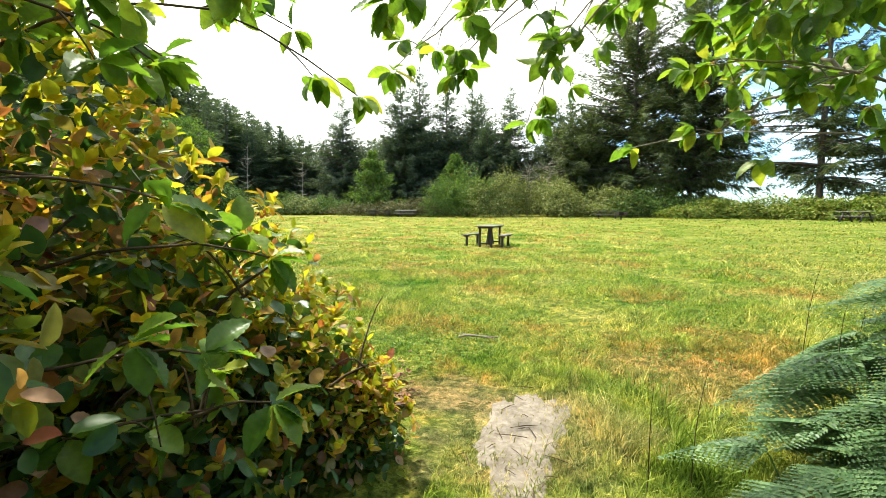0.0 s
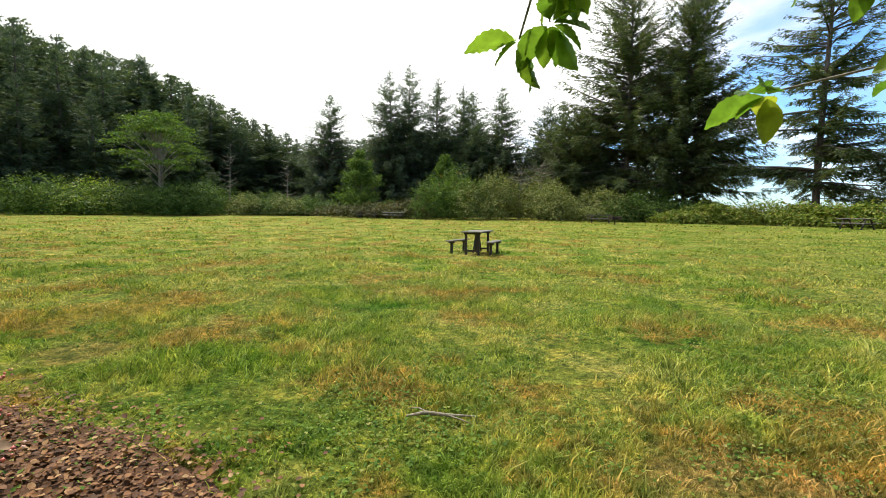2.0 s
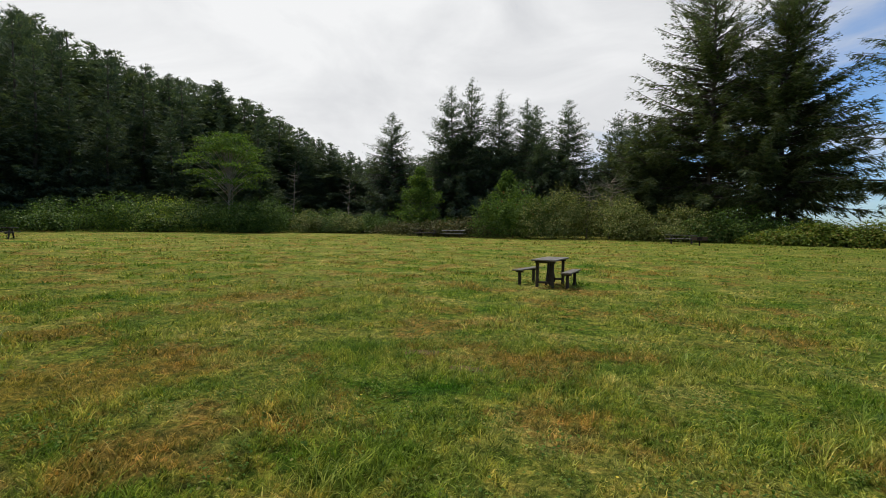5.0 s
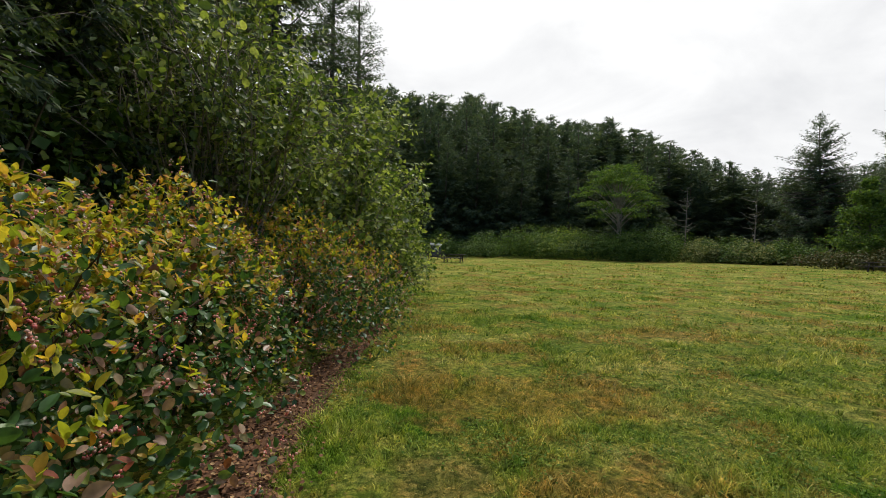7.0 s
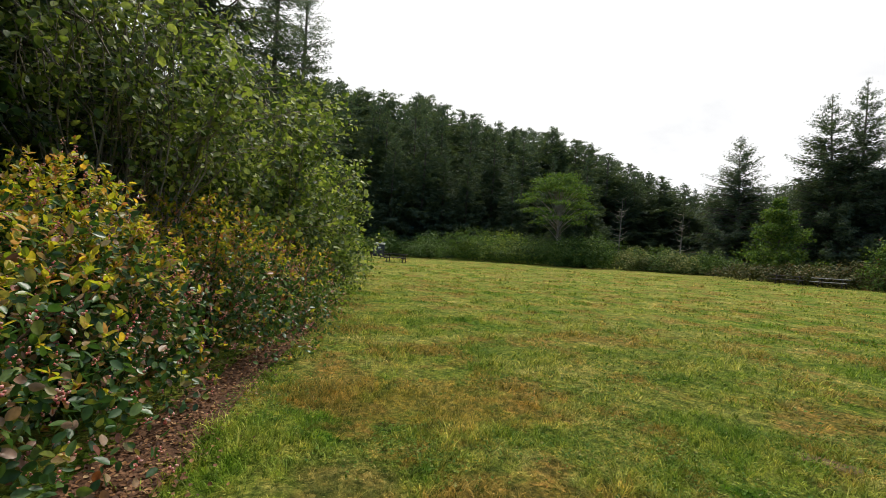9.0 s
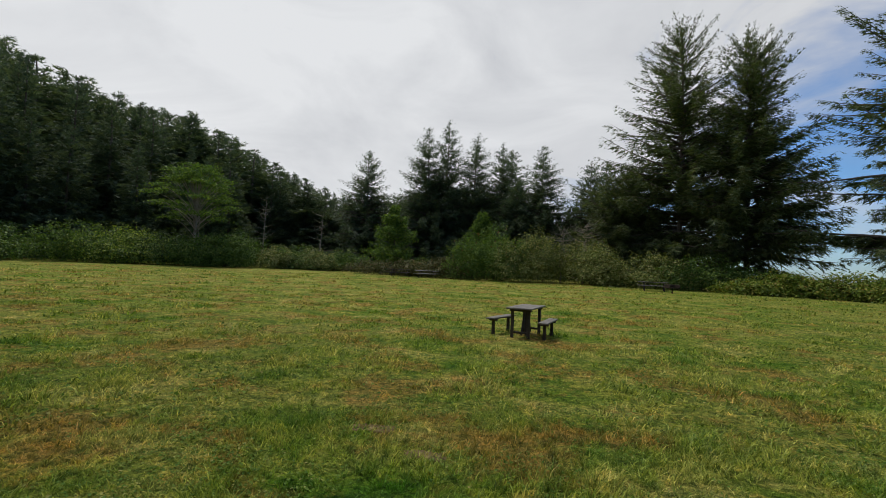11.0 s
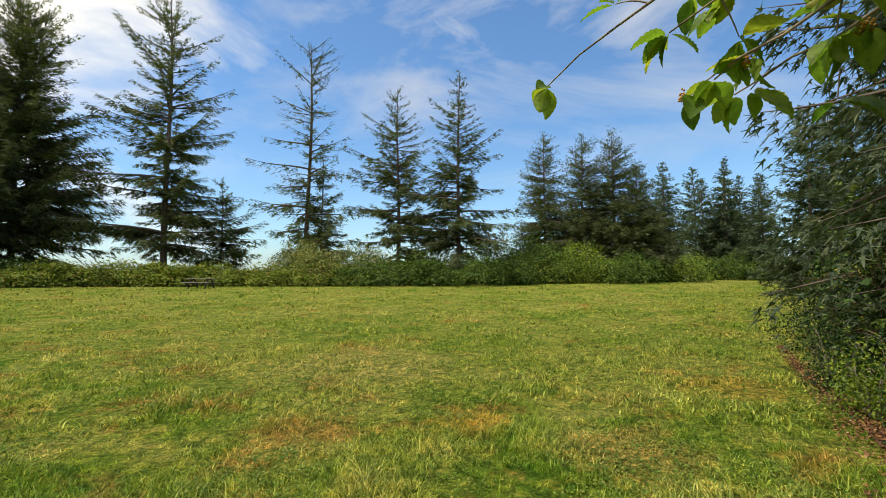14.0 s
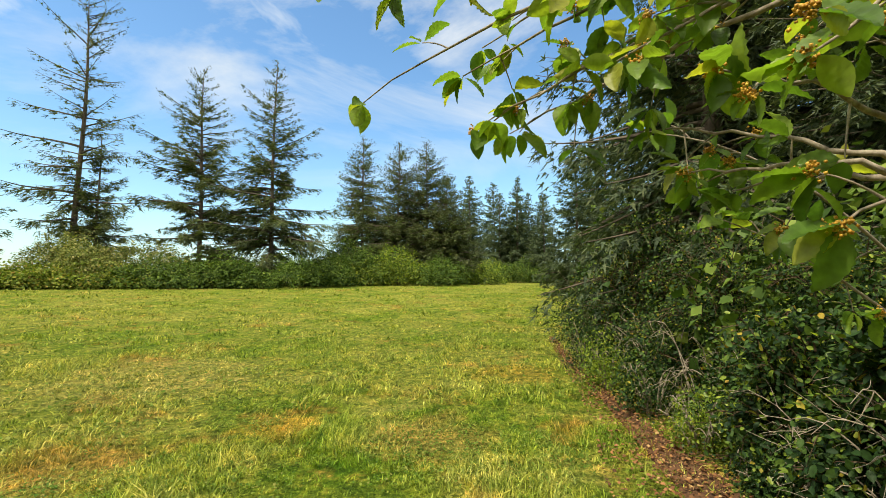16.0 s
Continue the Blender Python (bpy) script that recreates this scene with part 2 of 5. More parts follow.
M_DUFF = rough_material("leaf_duff", [(0.3, (0.05, 0.026, 0.015)), (0.7, (0.17, 0.085, 0.045))], 18.0, bump=1.0, dist=0.03)
M_WOOD = rough_material("weathered_wood", [(0.3, (0.028, 0.023, 0.020)), (0.7, (0.095, 0.080, 0.070))], 9.0, bump=0.5, dist=0.006, stretch=(6, 0.6, 6), rough=0.7, spec=0.3)
# same grain as the frame wood, in a lighter grey for tops and seats
M_WOODTOP = rough_material("light_grey_planks", [(0.3, (0.10, 0.088, 0.080)), (0.7, (0.25, 0.23, 0.21))], 9.0, bump=0.5, dist=0.006, stretch=(6, 0.6, 6), rough=0.65, spec=0.35)
M_PALEWOOD = rough_material("pale_weathered_wood", [(0.3, (0.30, 0.28, 0.26)), (0.7, (0.55, 0.53, 0.50))], 9.0, bump=0.4, dist=0.006, stretch=(6, 0.6, 6), rough=0.65)
M_IRON = rough_material("rusted_iron", [(0.3, (0.02, 0.017, 0.015)), (0.7, (0.075, 0.05, 0.035))], 30.0, bump=0.4, dist=0.004, rough=0.75)
M_BIN = rough_material("slate_grey_plastic", [(0.3, (0.035, 0.042, 0.05)), (0.7, (0.06, 0.07, 0.08))], 5.0, bump=0.15, dist=0.004, rough=0.55, spec=0.4)
M_WHITE = rough_material("white_plastic", [(0.3, (0.72, 0.74, 0.76)), (0.7, (0.83, 0.84, 0.85))], 5.0, bump=0.1, dist=0.003, rough=0.5, spec=0.4)
M_SPRUCE = leaf_material("spruce_needles", [(0.0, (0.055, 0.080, 0.040)), (0.5, (0.095, 0.130, 0.058)), (0.85, (0.135, 0.165, 0.070)), (1.0, (0.18, 0.17, 0.085))], 0.6, 0.32, spots=2.0, spec=0.25)
M_DARKSPRUCE = leaf_material("dark_spruce_needles", [(0.0, (0.050, 0.078, 0.055)), (0.6, (0.085, 0.122, 0.078)), (1.0, (0.15, 0.180, 0.100))], 0.65, 0.34, spots=1.5, spec=0.2)
M_SALAL = leaf_material("salal_leaves", [(0.0, (0.034, 0.085, 0.030)), (0.45, (0.066, 0.150, 0.042)), (0.66, (0.115, 0.205, 0.048)), (0.78, (0.26, 0.29, 0.06)), (0.87, (0.34, 0.22, 0.13)), (0.95, (0.42, 0.27, 0.20)), (1.0, (0.26, 0.07, 0.035))], 0.38, 0.32, spec=0.4)
M_SALAL_TIP = leaf_material("young_salal_leaves", [(0.0, (0.18, 0.24, 0.03)), (0.35, (0.40, 0.40, 0.045)), (0.65, (0.60, 0.47, 0.06)), (0.82, (0.64, 0.36, 0.07)), (0.93, (0.42, 0.22, 0.15)), (1.0, (0.40, 0.13, 0.07))], 0.42, 0.55, spec=0.35)
M_SHRUB = leaf_material("shrub_leaves", [(0.0, (0.045, 0.090, 0.018)), (0.45, (0.13, 0.21, 0.034)), (0.8, (0.27, 0.36, 0.055)), (1.0, (0.40, 0.44, 0.09))], 0.42, 0.48, spec=0.35)
M_OLIVE = leaf_material("olive_shrub_leaves", [(0.0, (0.045, 0.080, 0.022)), (0.40, (0.120, 0.175, 0.048)), (0.72, (0.27, 0.33, 0.090)), (1.0, (0.46, 0.50, 0.17))], 0.5, 0.42, spec=0.25)
M_LIGHTTREE = leaf_material("light_green_leaves", [(0.0, (0.055, 0.105, 0.028)), (0.5, (0.095, 0.165, 0.038)), (1.0, (0.20, 0.28, 0.060))], 0.6, 0.35, spots=3.0, spec=0.12)
M_PALEBUSH = leaf_material("greyish_willow_leaves", [(0.0, (0.075, 0.110, 0.030)), (0.5, (0.165, 0.200, 0.060)), (0.85, (0.29, 0.30, 0.105)), (1.0, (0.40, 0.36, 0.17))], 0.6, 0.25, spots=2.0, spec=0.12)
M_DARKBUSH = leaf_material("dark_bush_leaves", [(0.0, (0.032, 0.068, 0.017)), (0.5, (0.075, 0.135, 0.030)), (0.9, (0.145, 0.225, 0.045)), (1.0, (0.24, 0.29, 0.07))], 0.5, 0.25, spots=3.0, spec=0.12)
M_FARSALAL = leaf_material("sunlit_salal_hedge_leaves", [(0.0, (0.075, 0.125, 0.022)), (0.5, (0.165, 0.235, 0.036)), (0.85, (0.27, 0.30, 0.055)), (1.0, (0.33, 0.23, 0.07))], 0.45, 0.25, spots=3.0, spec=0.12)
M_BROWNSALAL = leaf_material("brownish_hedge_leaves", [(0.0, (0.045, 0.062, 0.020)), (0.5, (0.095, 0.105, 0.036)), (0.9, (0.17, 0.145, 0.06)), (1.0, (0.22, 0.12, 0.07))], 0.5, 0.2, spots=3.0, spec=0.12)
M_REDLEAF = leaf_material("reddish_new_leaves", [(0.0, (0.22, 0.06, 0.035)), (1.0, (0.34, 0.12, 0.06))], 0.5, 0.3)
M_HUCKLE = leaf_material("huckleberry_leaves", [(0.0, (0.010, 0.027, 0.010)), (0.55, (0.022, 0.054, 0.015)), (0.85, (0.062, 0.120, 0.024)), (0.97, (0.17, 0.23, 0.035)), (1.0, (0.36, 0.24, 0.04))], 0.55, 0.18, spec=0.15)
M_BIGLEAF = leaf_material("cascara_leaf", [(0.0, (0.085, 0.175, 0.032)), (0.5, (0.16, 0.27, 0.045)), (0.85, (0.25, 0.35, 0.055)), (1.0, (0.38, 0.38, 0.065))], 0.4, 0.55, island=False, spec=0.45)
M_FERN = leaf_material("bracken_fronds", [(0.0, (0.085, 0.165, 0.075)), (0.7, (0.15, 0.255, 0.115)), (1.0, (0.23, 0.33, 0.16))], 0.42, 0.35, spots=12.0)
M_LITTER = leaf_material("fallen_leaves", [(0.0, (0.065, 0.030, 0.016)), (0.5, (0.17, 0.075, 0.034)), (0.85, (0.28, 0.135, 0.055)), (1.0, (0.40, 0.26, 0.13))], 0.7, 0.05, spec=0.25)
M_PINK = leaf_material("pink_flower_bells", [(0.0, (0.62, 0.12, 0.12)), (0.5, (0.74, 0.30, 0.27)), (1.0, (0.82, 0.58, 0.50))], 0.5, 0.2)
M_BERRY = leaf_material("ochre_flower_buds", [(0.0, (0.42, 0.20, 0.03)), (0.6, (0.60, 0.34, 0.05)), (1.0, (0.66, 0.46, 0.10))], 0.5, 0.15)
M_YELLOW = leaf_material("yellow_petals", [(0.0, (0.75, 0.55, 0.02)), (1.0, (0.80, 0.66, 0.05))], 0.5, 0.2)
M_CLOVER = leaf_material("meadow_weed_leaves", [(0.0, (0.060, 0.130, 0.025)), (0.5, (0.12, 0.21, 0.036)), (0.85, (0.21, 0.28, 0.06)), (1.0, (0.36, 0.33, 0.13))], 0.7, 0.3, spec=0.1)
M_MOSS = leaf_material("hanging_moss", [(0.0, (0.10, 0.12, 0.06)), (1.0, (0.20, 0.20, 0.11))], 0.8, 0.2)

# ---- mesh helpers ----
rng = np.random.default_rng(7)


def gz(x, y):
    """Height of the meadow: level near the way in, rising gently beyond."""
    r = np.hypot(x, np.asarray(y) - 6.0)
    return 0.02 * np.maximum(0, r - 16.0) * np.clip((r - 16.0) / 6.0, 0, 1) ** 0.5


def mesh_np(name, V, F, mat, smooth=False):
    V, F = np.asarray(V, np.float32), np.asarray(F, np.int32)
    me = bpy.data.meshes.new(name)
    me.vertices.add(len(V))
    me.vertices.foreach_set("co", V.ravel())
    me.loops.add(F.size)
    me.loops.foreach_set("vertex_index", F.ravel())
    me.polygons.add(len(F))
    me.polygons.foreach_set("loop_start", np.arange(0, F.size, F.shape[1], dtype=np.int32))
    me.update(calc_edges=True)
    if smooth:
        me.polygons.foreach_set("use_smooth", np.ones(len(F), dtype=bool))
    me.materials.append(mat)
    return me


def root(name, x, y, z=0.0, rz=0.0):
    ob = new(name)
    ob.empty_display_size = 0.2
    ob.matrix_world = pose(x, y, z, 0, 0, rz)
    return ob


def child(name, me, parent, label=""):
    ob = new(name, me)
    ob.parent = parent
    if label:
        ob["label"] = label
    return ob


def part(name, bm, mat, parent, label=""):
    me = bpy.data.meshes.new(name)
    bm.to_mesh(me)
    bm.free()
    me.materials.append(mat)
    return child(name, me, parent, label)


def unit(a):
    return a / np.maximum(np.linalg.norm(a, axis=-1, keepdims=True), 1e-9)


KITE = (np.array([(0, 0, 0), (0.45, 0.5, 0.10), (1, 0, -0.08), (0.45, -0.5, 0.10)]), np.array([(0, 2, 1), (0, 3, 2)]))
OVAL = (np.array([(0, 0, 0), (0.5, 0, -0.06), (1, 0, -0.12), (0.12, 0.24, 0.04), (0.38, 0.40, 0.06), (0.68, 0.35, 0.02), (0.90, 0.16, -0.05), (0.12, -0.24, 0.04), (0.38, -0.40, 0.06), (0.68, -0.35, 0.02), (0.90, -0.16, -0.05)]),
        np.array([(0, 1, 3), (1, 4, 3), (1, 5, 4), (1, 6, 5), (1, 2, 6), (0, 7, 1), (1, 7, 8), (1, 8, 9), (1, 9, 10), (1, 10, 2)]))
# a conifer spray: three slender fingers of needles
SPRAY = (np.array([(0, -0.14, 0), (1, 0, -0.10), (0, 0.14, 0.02), (0.10, 0, 0), (0.62, 0.62, -0.05), (0.30, 0.04, 0.03), (0.10, 0, 0), (0.30, -0.04, 0.03), (0.62, -0.62, -0.05)]),
         np.array([(0, 1, 2), (3, 5, 4), (6, 8, 7)]))


def scatter(P, fwd, up, size, shape, width=1.0):
    """Copies of a leaf shape at points P, pointing along fwd, facing up."""
    T, F = shape
    fwd = unit(fwd)
    sidev = unit(np.cross(up, fwd))
    upv = np.cross(fwd, sidev)
    size = np.broadcast_to(np.asarray(size, float).reshape(-1, 1, 1), (len(P), 1, 1))
    width = np.broadcast_to(np.asarray(width, float).reshape(-1, 1), (len(P), 1))
    V = P[:, None, :] + size * (T[None, :, 0:1] * fwd[:, None, :] + (T[None, :, 1] * width)[:, :, None] * sidev[:, None, :] + T[None, :, 2:3] * upv[:, None, :])
    n = len(T)
    FF = (F[None] + (np.arange(len(P)) * n)[:, None, None]).reshape(-1, F.shape[1])
    return V.reshape(-1, 3), FF


def join(pairs):
    Vs, Fs, k = [], [], 0
    for V, F in pairs:
        Vs.append(V)
        Fs.append(F + k)
        k += len(V)
    return np.concatenate(Vs), np.concatenate(Fs)


def tube(pts, radii, n=6):
    """A tapered round stem along points; triangles."""
    pts, radii = np.asarray(pts, float), np.asarray(radii, float)
    d = unit(np.gradient(pts, axis=0))
    ref = np.where(np.abs(d[:, 2:3]) > 0.9, np.array([[1.0, 0, 0]]), np.array([[0, 0, 1.0]]))
    a = unit(np.cross(d, ref))
    b = np.cross(d, a)
    ang = np.linspace(0, 2 * np.pi, n, endpoint=False)
    V = pts[:, None] + radii[:, None, None] * (np.cos(ang)[None, :, None] * a[:, None] + np.sin(ang)[None, :, None] * b[:, None])
    F = []
    for i in range(len(pts) - 1):
        for j in range(n):
            p, q, r, s = i * n + j, i * n + (j + 1) % n, (i + 1) * n + (j + 1) % n, (i + 1) * n + j
            F += [(p, q, r), (p, r, s)]
    return V.reshape(-1, 3), np.array(F)


def bezier(a, b, c, n=8):
    t = np.linspace(0, 1, n)[:, None]
    a, b, c = (np.asarray(v, float) for v in (a, b, c))
    return (1 - t) ** 2 * a + 2 * t * (1 - t) * b + t ** 2 * c

# ---- the ground ----
def make_ground():
    rad = np.concatenate([np.linspace(0, 30, 61), np.linspace(31, 130, 60), np.geomspace(140, 3000, 20)])
    seg = 144
    ang = np.linspace(0, 2 * np.pi, seg, endpoint=False)
    x = (rad[:, None] * np.sin(ang)).ravel()
    y = (rad[:, None] * np.cos(ang)).ravel() + 6.0
    r = np.repeat(rad, seg)
    z = gz(x, y)
    z = np.where(r > 130, z[np.argmin(np.abs(r - 130))] * np.exp(-(r - 130) / 400), z)
    bumps = np.array([noise.noise((a * 0.35, b * 0.35, 0)) + 0.5 * noise.noise((a * 1.1, b * 1.1, 3)) for a, b in zip(x, y)])
    z = z + np.where(r < 130, 0.03, 0) * bumps * np.clip((r - 9) / 6, 0.25, 1)
    i, j = np.meshgrid(np.arange(len(rad) - 1), np.arange(seg), indexing="ij")
    a, b = i * seg + j, i * seg + (j + 1) % seg
    F = np.stack([a, a + seg, b + seg, b], -1).reshape(-1, 4)
    ob = new("ground", mesh_np("ground", np.stack([x, y, z], 1), F[:, ::-1], M_SOIL, True))
    tagged(ob, "meadow of patchy green, straw and rust grass", "meadow", kind="structure")


make_ground()


def patch(name, x, y, rx, ry, turn, mat, label, category, lift=0.012, seed=0):
    """A low uneven spot of bare ground with a frayed outline."""
    n, m = 90, 7
    V, F = [(0, 0, lift)], []
    ca, sa = math.cos(radians(turn)), math.sin(radians(turn))
    for k in range(1, m + 1):
        for j in range(n):
            a = 2 * math.pi * j / n
            q = 1 + 0.42 * noise.noise((math.cos(a) * 1.6 + seed, math.sin(a) * 1.6, seed)) + 0.30 * noise.noise((math.cos(a) * 4 + seed, math.sin(a) * 4, seed)) + 0.16 * noise.noise((math.cos(a) * 14 + seed, math.sin(a) * 14, seed))
            u, v = rx * q * k / m * math.cos(a), ry * q * k / m * math.sin(a)
            V.append((u * ca - v * sa, u * sa + v * ca, lift * (1 - (k / m) ** 4) * 1.0 + 0.002 * noise.noise((u * 9, v * 9, seed)) * (k < m) - 0.02 * (k == m)))
    for j in range(n):
        F.append((0, 1 + j, 1 + (j + 1) % n, 1 + (j + 1) % n))
    tri = [f[:3] for f in F]
    for k in range(m - 1):
        for j in range(n):
            a, b = 1 + k * n + j, 1 + k * n + (j + 1) % n
            tri += [(a, a + n, b + n), (a, b + n, b)]
    ob = new(name, mesh_np(name, V, tri, mat, True))
    ob.matrix_world = pose(x, y, float(gz(x, y)) + 0.012)
    return tagged(ob, label, category, kind="structure")


patch("sand_patch", 0.20, 4.40, 0.27, 0.68, -4, M_SAND, "bare patch of trodden pale sand on the path", "sand", 0.004, 3)
patch("bare_patch", -1.74, 10.43, 0.22, 0.10, 0, M_STRAW, "small bare straw patch in the grass", "soil", 0.003, 12)
patch("bare_patch", -2.45, 10.9, 0.30, 0.12, 10, M_STRAW, "small bare straw patch in the grass", "soil", 0.003, 13)


def strip(name, line, widths, label, n=5200, spread=0.95):
    """Leaf litter along the foot of a hedge: duff below, loose leaves on top."""
    P = np.array(line, float)
    s = np.linspace(0, len(P) - 1, 70)
    cx, cy = np.interp(s, np.arange(len(P)), P[:, 0]), np.interp(s, np.arange(len(P)), P[:, 1])
    w = np.interp(s, np.arange(len(P)), widths)
    d = unit(np.stack([np.gradient(cx), np.gradient(cy)], 1))
    nx, ny = -d[:, 1], d[:, 0]
    V, F, k = [], [], 9
    for i in range(len(s)):
        q = 1 + 0.35 * noise.noise((cx[i] * 1.3, cy[i] * 1.3, 5))
        for j in range(k):
            u = (j / (k - 1) - 0.5) * 2 * w[i] * q
            x, y = cx[i] + nx[i] * u, cy[i] + ny[i] * u
            edge = abs(j / (k - 1) - 0.5) * 2
            V.append((x, y, float(gz(x, y)) + 0.022 * (1 - edge ** 2) + 0.015 * noise.noise((x * 4, y * 4, 1)) - 0.03 * (edge > 0.99)))
    for i in range(len(s) - 1):
        for j in range(k - 1):
            a = i * k + j
            F += [(a, a + 1, a + k + 1), (a, a + k + 1, a + k)]
    ob = new(name, mesh_np(name, V, F, M_DUFF, True))
    tagged(ob, label, "leaf litter", kind="stuff")
    q = rng.uniform(0, len(s) - 1, n)
    u = np.clip(rng.normal(0, spread, n), -2.8, 2.8) * np.interp(q, np.arange(len(s)), w)
    x = np.interp(q, np.arange(len(s)), cx) + np.interp(q, np.arange(len(s)), nx) * u
    y = np.interp(q, np.arange(len(s)), cy) + np.interp(q, np.arange(len(s)), ny) * u
    fw = np.stack([rng.normal(size=n), rng.normal(size=n), rng.normal(0, 0.25, n)], 1)
    up = np.stack([rng.normal(0, 0.35, n), rng.normal(0, 0.35, n), np.ones(n)], 1)
    V, F = scatter(np.stack([x, y, gz(x, y) + 0.035 + rng.uniform(0, 0.02, n)], 1), fw, up, rng.uniform(0.016, 0.044, n), OVAL)
    child("fallen_leaves", mesh_np("fallen_leaves", V, F, M_LITTER), ob)["kind"] = "stuff"


LEFT_FOOT = [(-0.70, 4.45), (-0.85, 4.6), (-1.15, 4.95), (-2.1, 5.36), (-3.2, 5.5), (-4.5, 5.6), (-6.4, 6.5), (-8.6, 7.7), (-10.6, 8.8)]
RIGHT_FOOT = [(3.0, 4.25), (4.3, 4.38), (5.6, 4.48), (7.4, 4.62), (10.0, 4.85), (13.5, 4.9)]
strip("leaf_litter", LEFT_FOOT, [0.15, 0.25, 0.38, 0.45, 0.42, 0.38, 0.32, 0.28, 0.25], "reddish brown fallen leaves along the hedge foot", 9000, 0.62)
strip("leaf_litter", RIGHT_FOOT, [0.30, 0.28, 0.20, 0.12, 0.06, 0.03], "reddish brown fallen leaves under the evergreen shrubs", 5200, 1.5)


# ---- conifers ----
def spruce_meshes(name, H, R, seed, base=0.10, levels=44, per=6, sprays=34, needle=M_SPRUCE, lean=0.0, ragged=0.35, droop=0.25, up=0.35, spray=0.55, trunk_r=None, power=0.8, limb_min=0.8, thin=1.0, toss=0.45, least=0.28, hang=0.34, fuzz=0.10):
    g = np.random.default_rng(seed)
    R = R * 1.18
    z = np.linspace(0, H, 14)
    trunk_r = trunk_r or H * 0.0105
    bend = lean * (z / H) ** 1.3
    wob = 0.012 * H * np.sin(z / H * 5 + seed)* (z / H)
    axis = np.stack([bend, wob, z], 1)
    trunk = tube(axis, trunk_r * (1 - z / H) ** 0.8 + 0.02, 9)
    trunk[0][:9, :2] *= 1.35
    at = lambda h: np.stack([np.interp(h, z, axis[:, 0]), np.interp(h, z, axis[:, 1]), h], -1)
    limbs, P, D, U, S = [], [], [], [], []
    h = H * (base + (0.985 - base) * np.linspace(0, 1, levels) ** 0.80)
    h = np.clip(h + g.normal(0, 0.45 * H / levels, levels), H * base * 0.6, H * 0.985)
    for i, hi in enumerate(h):
        f = (hi - H * base) / (H * (1 - base))
        rr = R * max(0.035, (1 - f) ** power) * (0.55 + 0.45 * min(1, f * 6))
        for a in g.uniform(0, 2 * np.pi, max(3, int(per * (0.6 + 0.6 * (1 - f))))):
            L = rr * g.uniform(1 - ragged * 1.3, 1 + ragged * 0.55)
            if g.random() < ragged * 0.35:
                L *= 0.45
            L = max(L, 0.25)
            s = np.linspace(0, 1, 7)
            lift = (up * f * 1.3 + 0.05 + g.normal(0, 0.11)) * L
            pz = lift * s - droop * (1 - f) * L * s ** 1.4 + 0.16 * L * np.maximum(0, s - 0.55) ** 1.5 * 2
            da = np.array([math.cos(a), math.sin(a), 0])
            ta = np.array([-da[1], da[0], 0])
            curve = at(np.full(7, hi + g.normal(0, 0.30))) + s[:, None] * L * da + ta * (g.normal(0, 0.10) * L * s ** 2)[:, None]
            curve[:, 2] += pz
            if L > limb_min or not limbs:
                limbs.append(tube(curve, np.linspace(0.018 * L + 0.008, 0.006, 7), 3))
            k = max(6, int(2.2 * sprays * (L / R) ** 0.9))
            t = g.uniform(0.10, 1.0, k) ** 0.75
            p = np.stack([np.interp(t, s, curve[:, c]) for c in range(3)], 1)
            sd = np.where(g.random(k) < 0.5, -1, 1) * g.uniform(0.25, 1.15, k)
            d = da * g.uniform(0.55, 1.0, k)[:, None] + ta * sd[:, None]
            d[:, 2] += g.normal(-hang, 0.30, k) * (1 - 0.75 * f) + 0.35 * f + 2.2 * f ** 6
            p[:, 2] -= np.abs(g.normal(0, fuzz, k)) * (0.3 + L / R)
            p[:, :2] += g.normal(0, 0.4 * fuzz, (k, 2))
            P.append(p)
            D.append(d)
            U.append(np.stack([g.normal(0, toss, k), g.normal(0, toss, k), np.ones(k)], 1))
            S.append((1 - 0.45 * f ** 2) * np.clip(1.5 * spray * (0.45 + 0.55 * (1 - t)) * (0.4 + 0.6 * L / R) * g.uniform(0.6, 1.4, k), least, 2.2))
    P, D, U, S = (np.concatenate(v) for v in (P, D, U, S))
    crown = scatter(P, D, U, S, SPRAY, thin * g.uniform(0.5, 0.9, len(P)))
    return (mesh_np(name + "_trunk", *trunk, M_BARK, True), mesh_np(name + "_limbs", *join(limbs), M_BARK), mesh_np(name + "_crown", *crown, needle))


def spruce(meshes, x, y, rz=0.0, scale=1.0, wide=1.0, label="", group="", name="spruce_tree"):
    ob = root(name, x, y, float(gz(x, y)) - 0.05, rz)
    ob.scale = (scale * wide, scale * wide, scale)
    for n, me in zip(("trunk", "branchwork", "crown"), meshes):
        c = child(n, me, ob)
        if n != "trunk":
            c["kind"] = "stuff"
    return tagged(ob, label, "tree", group)


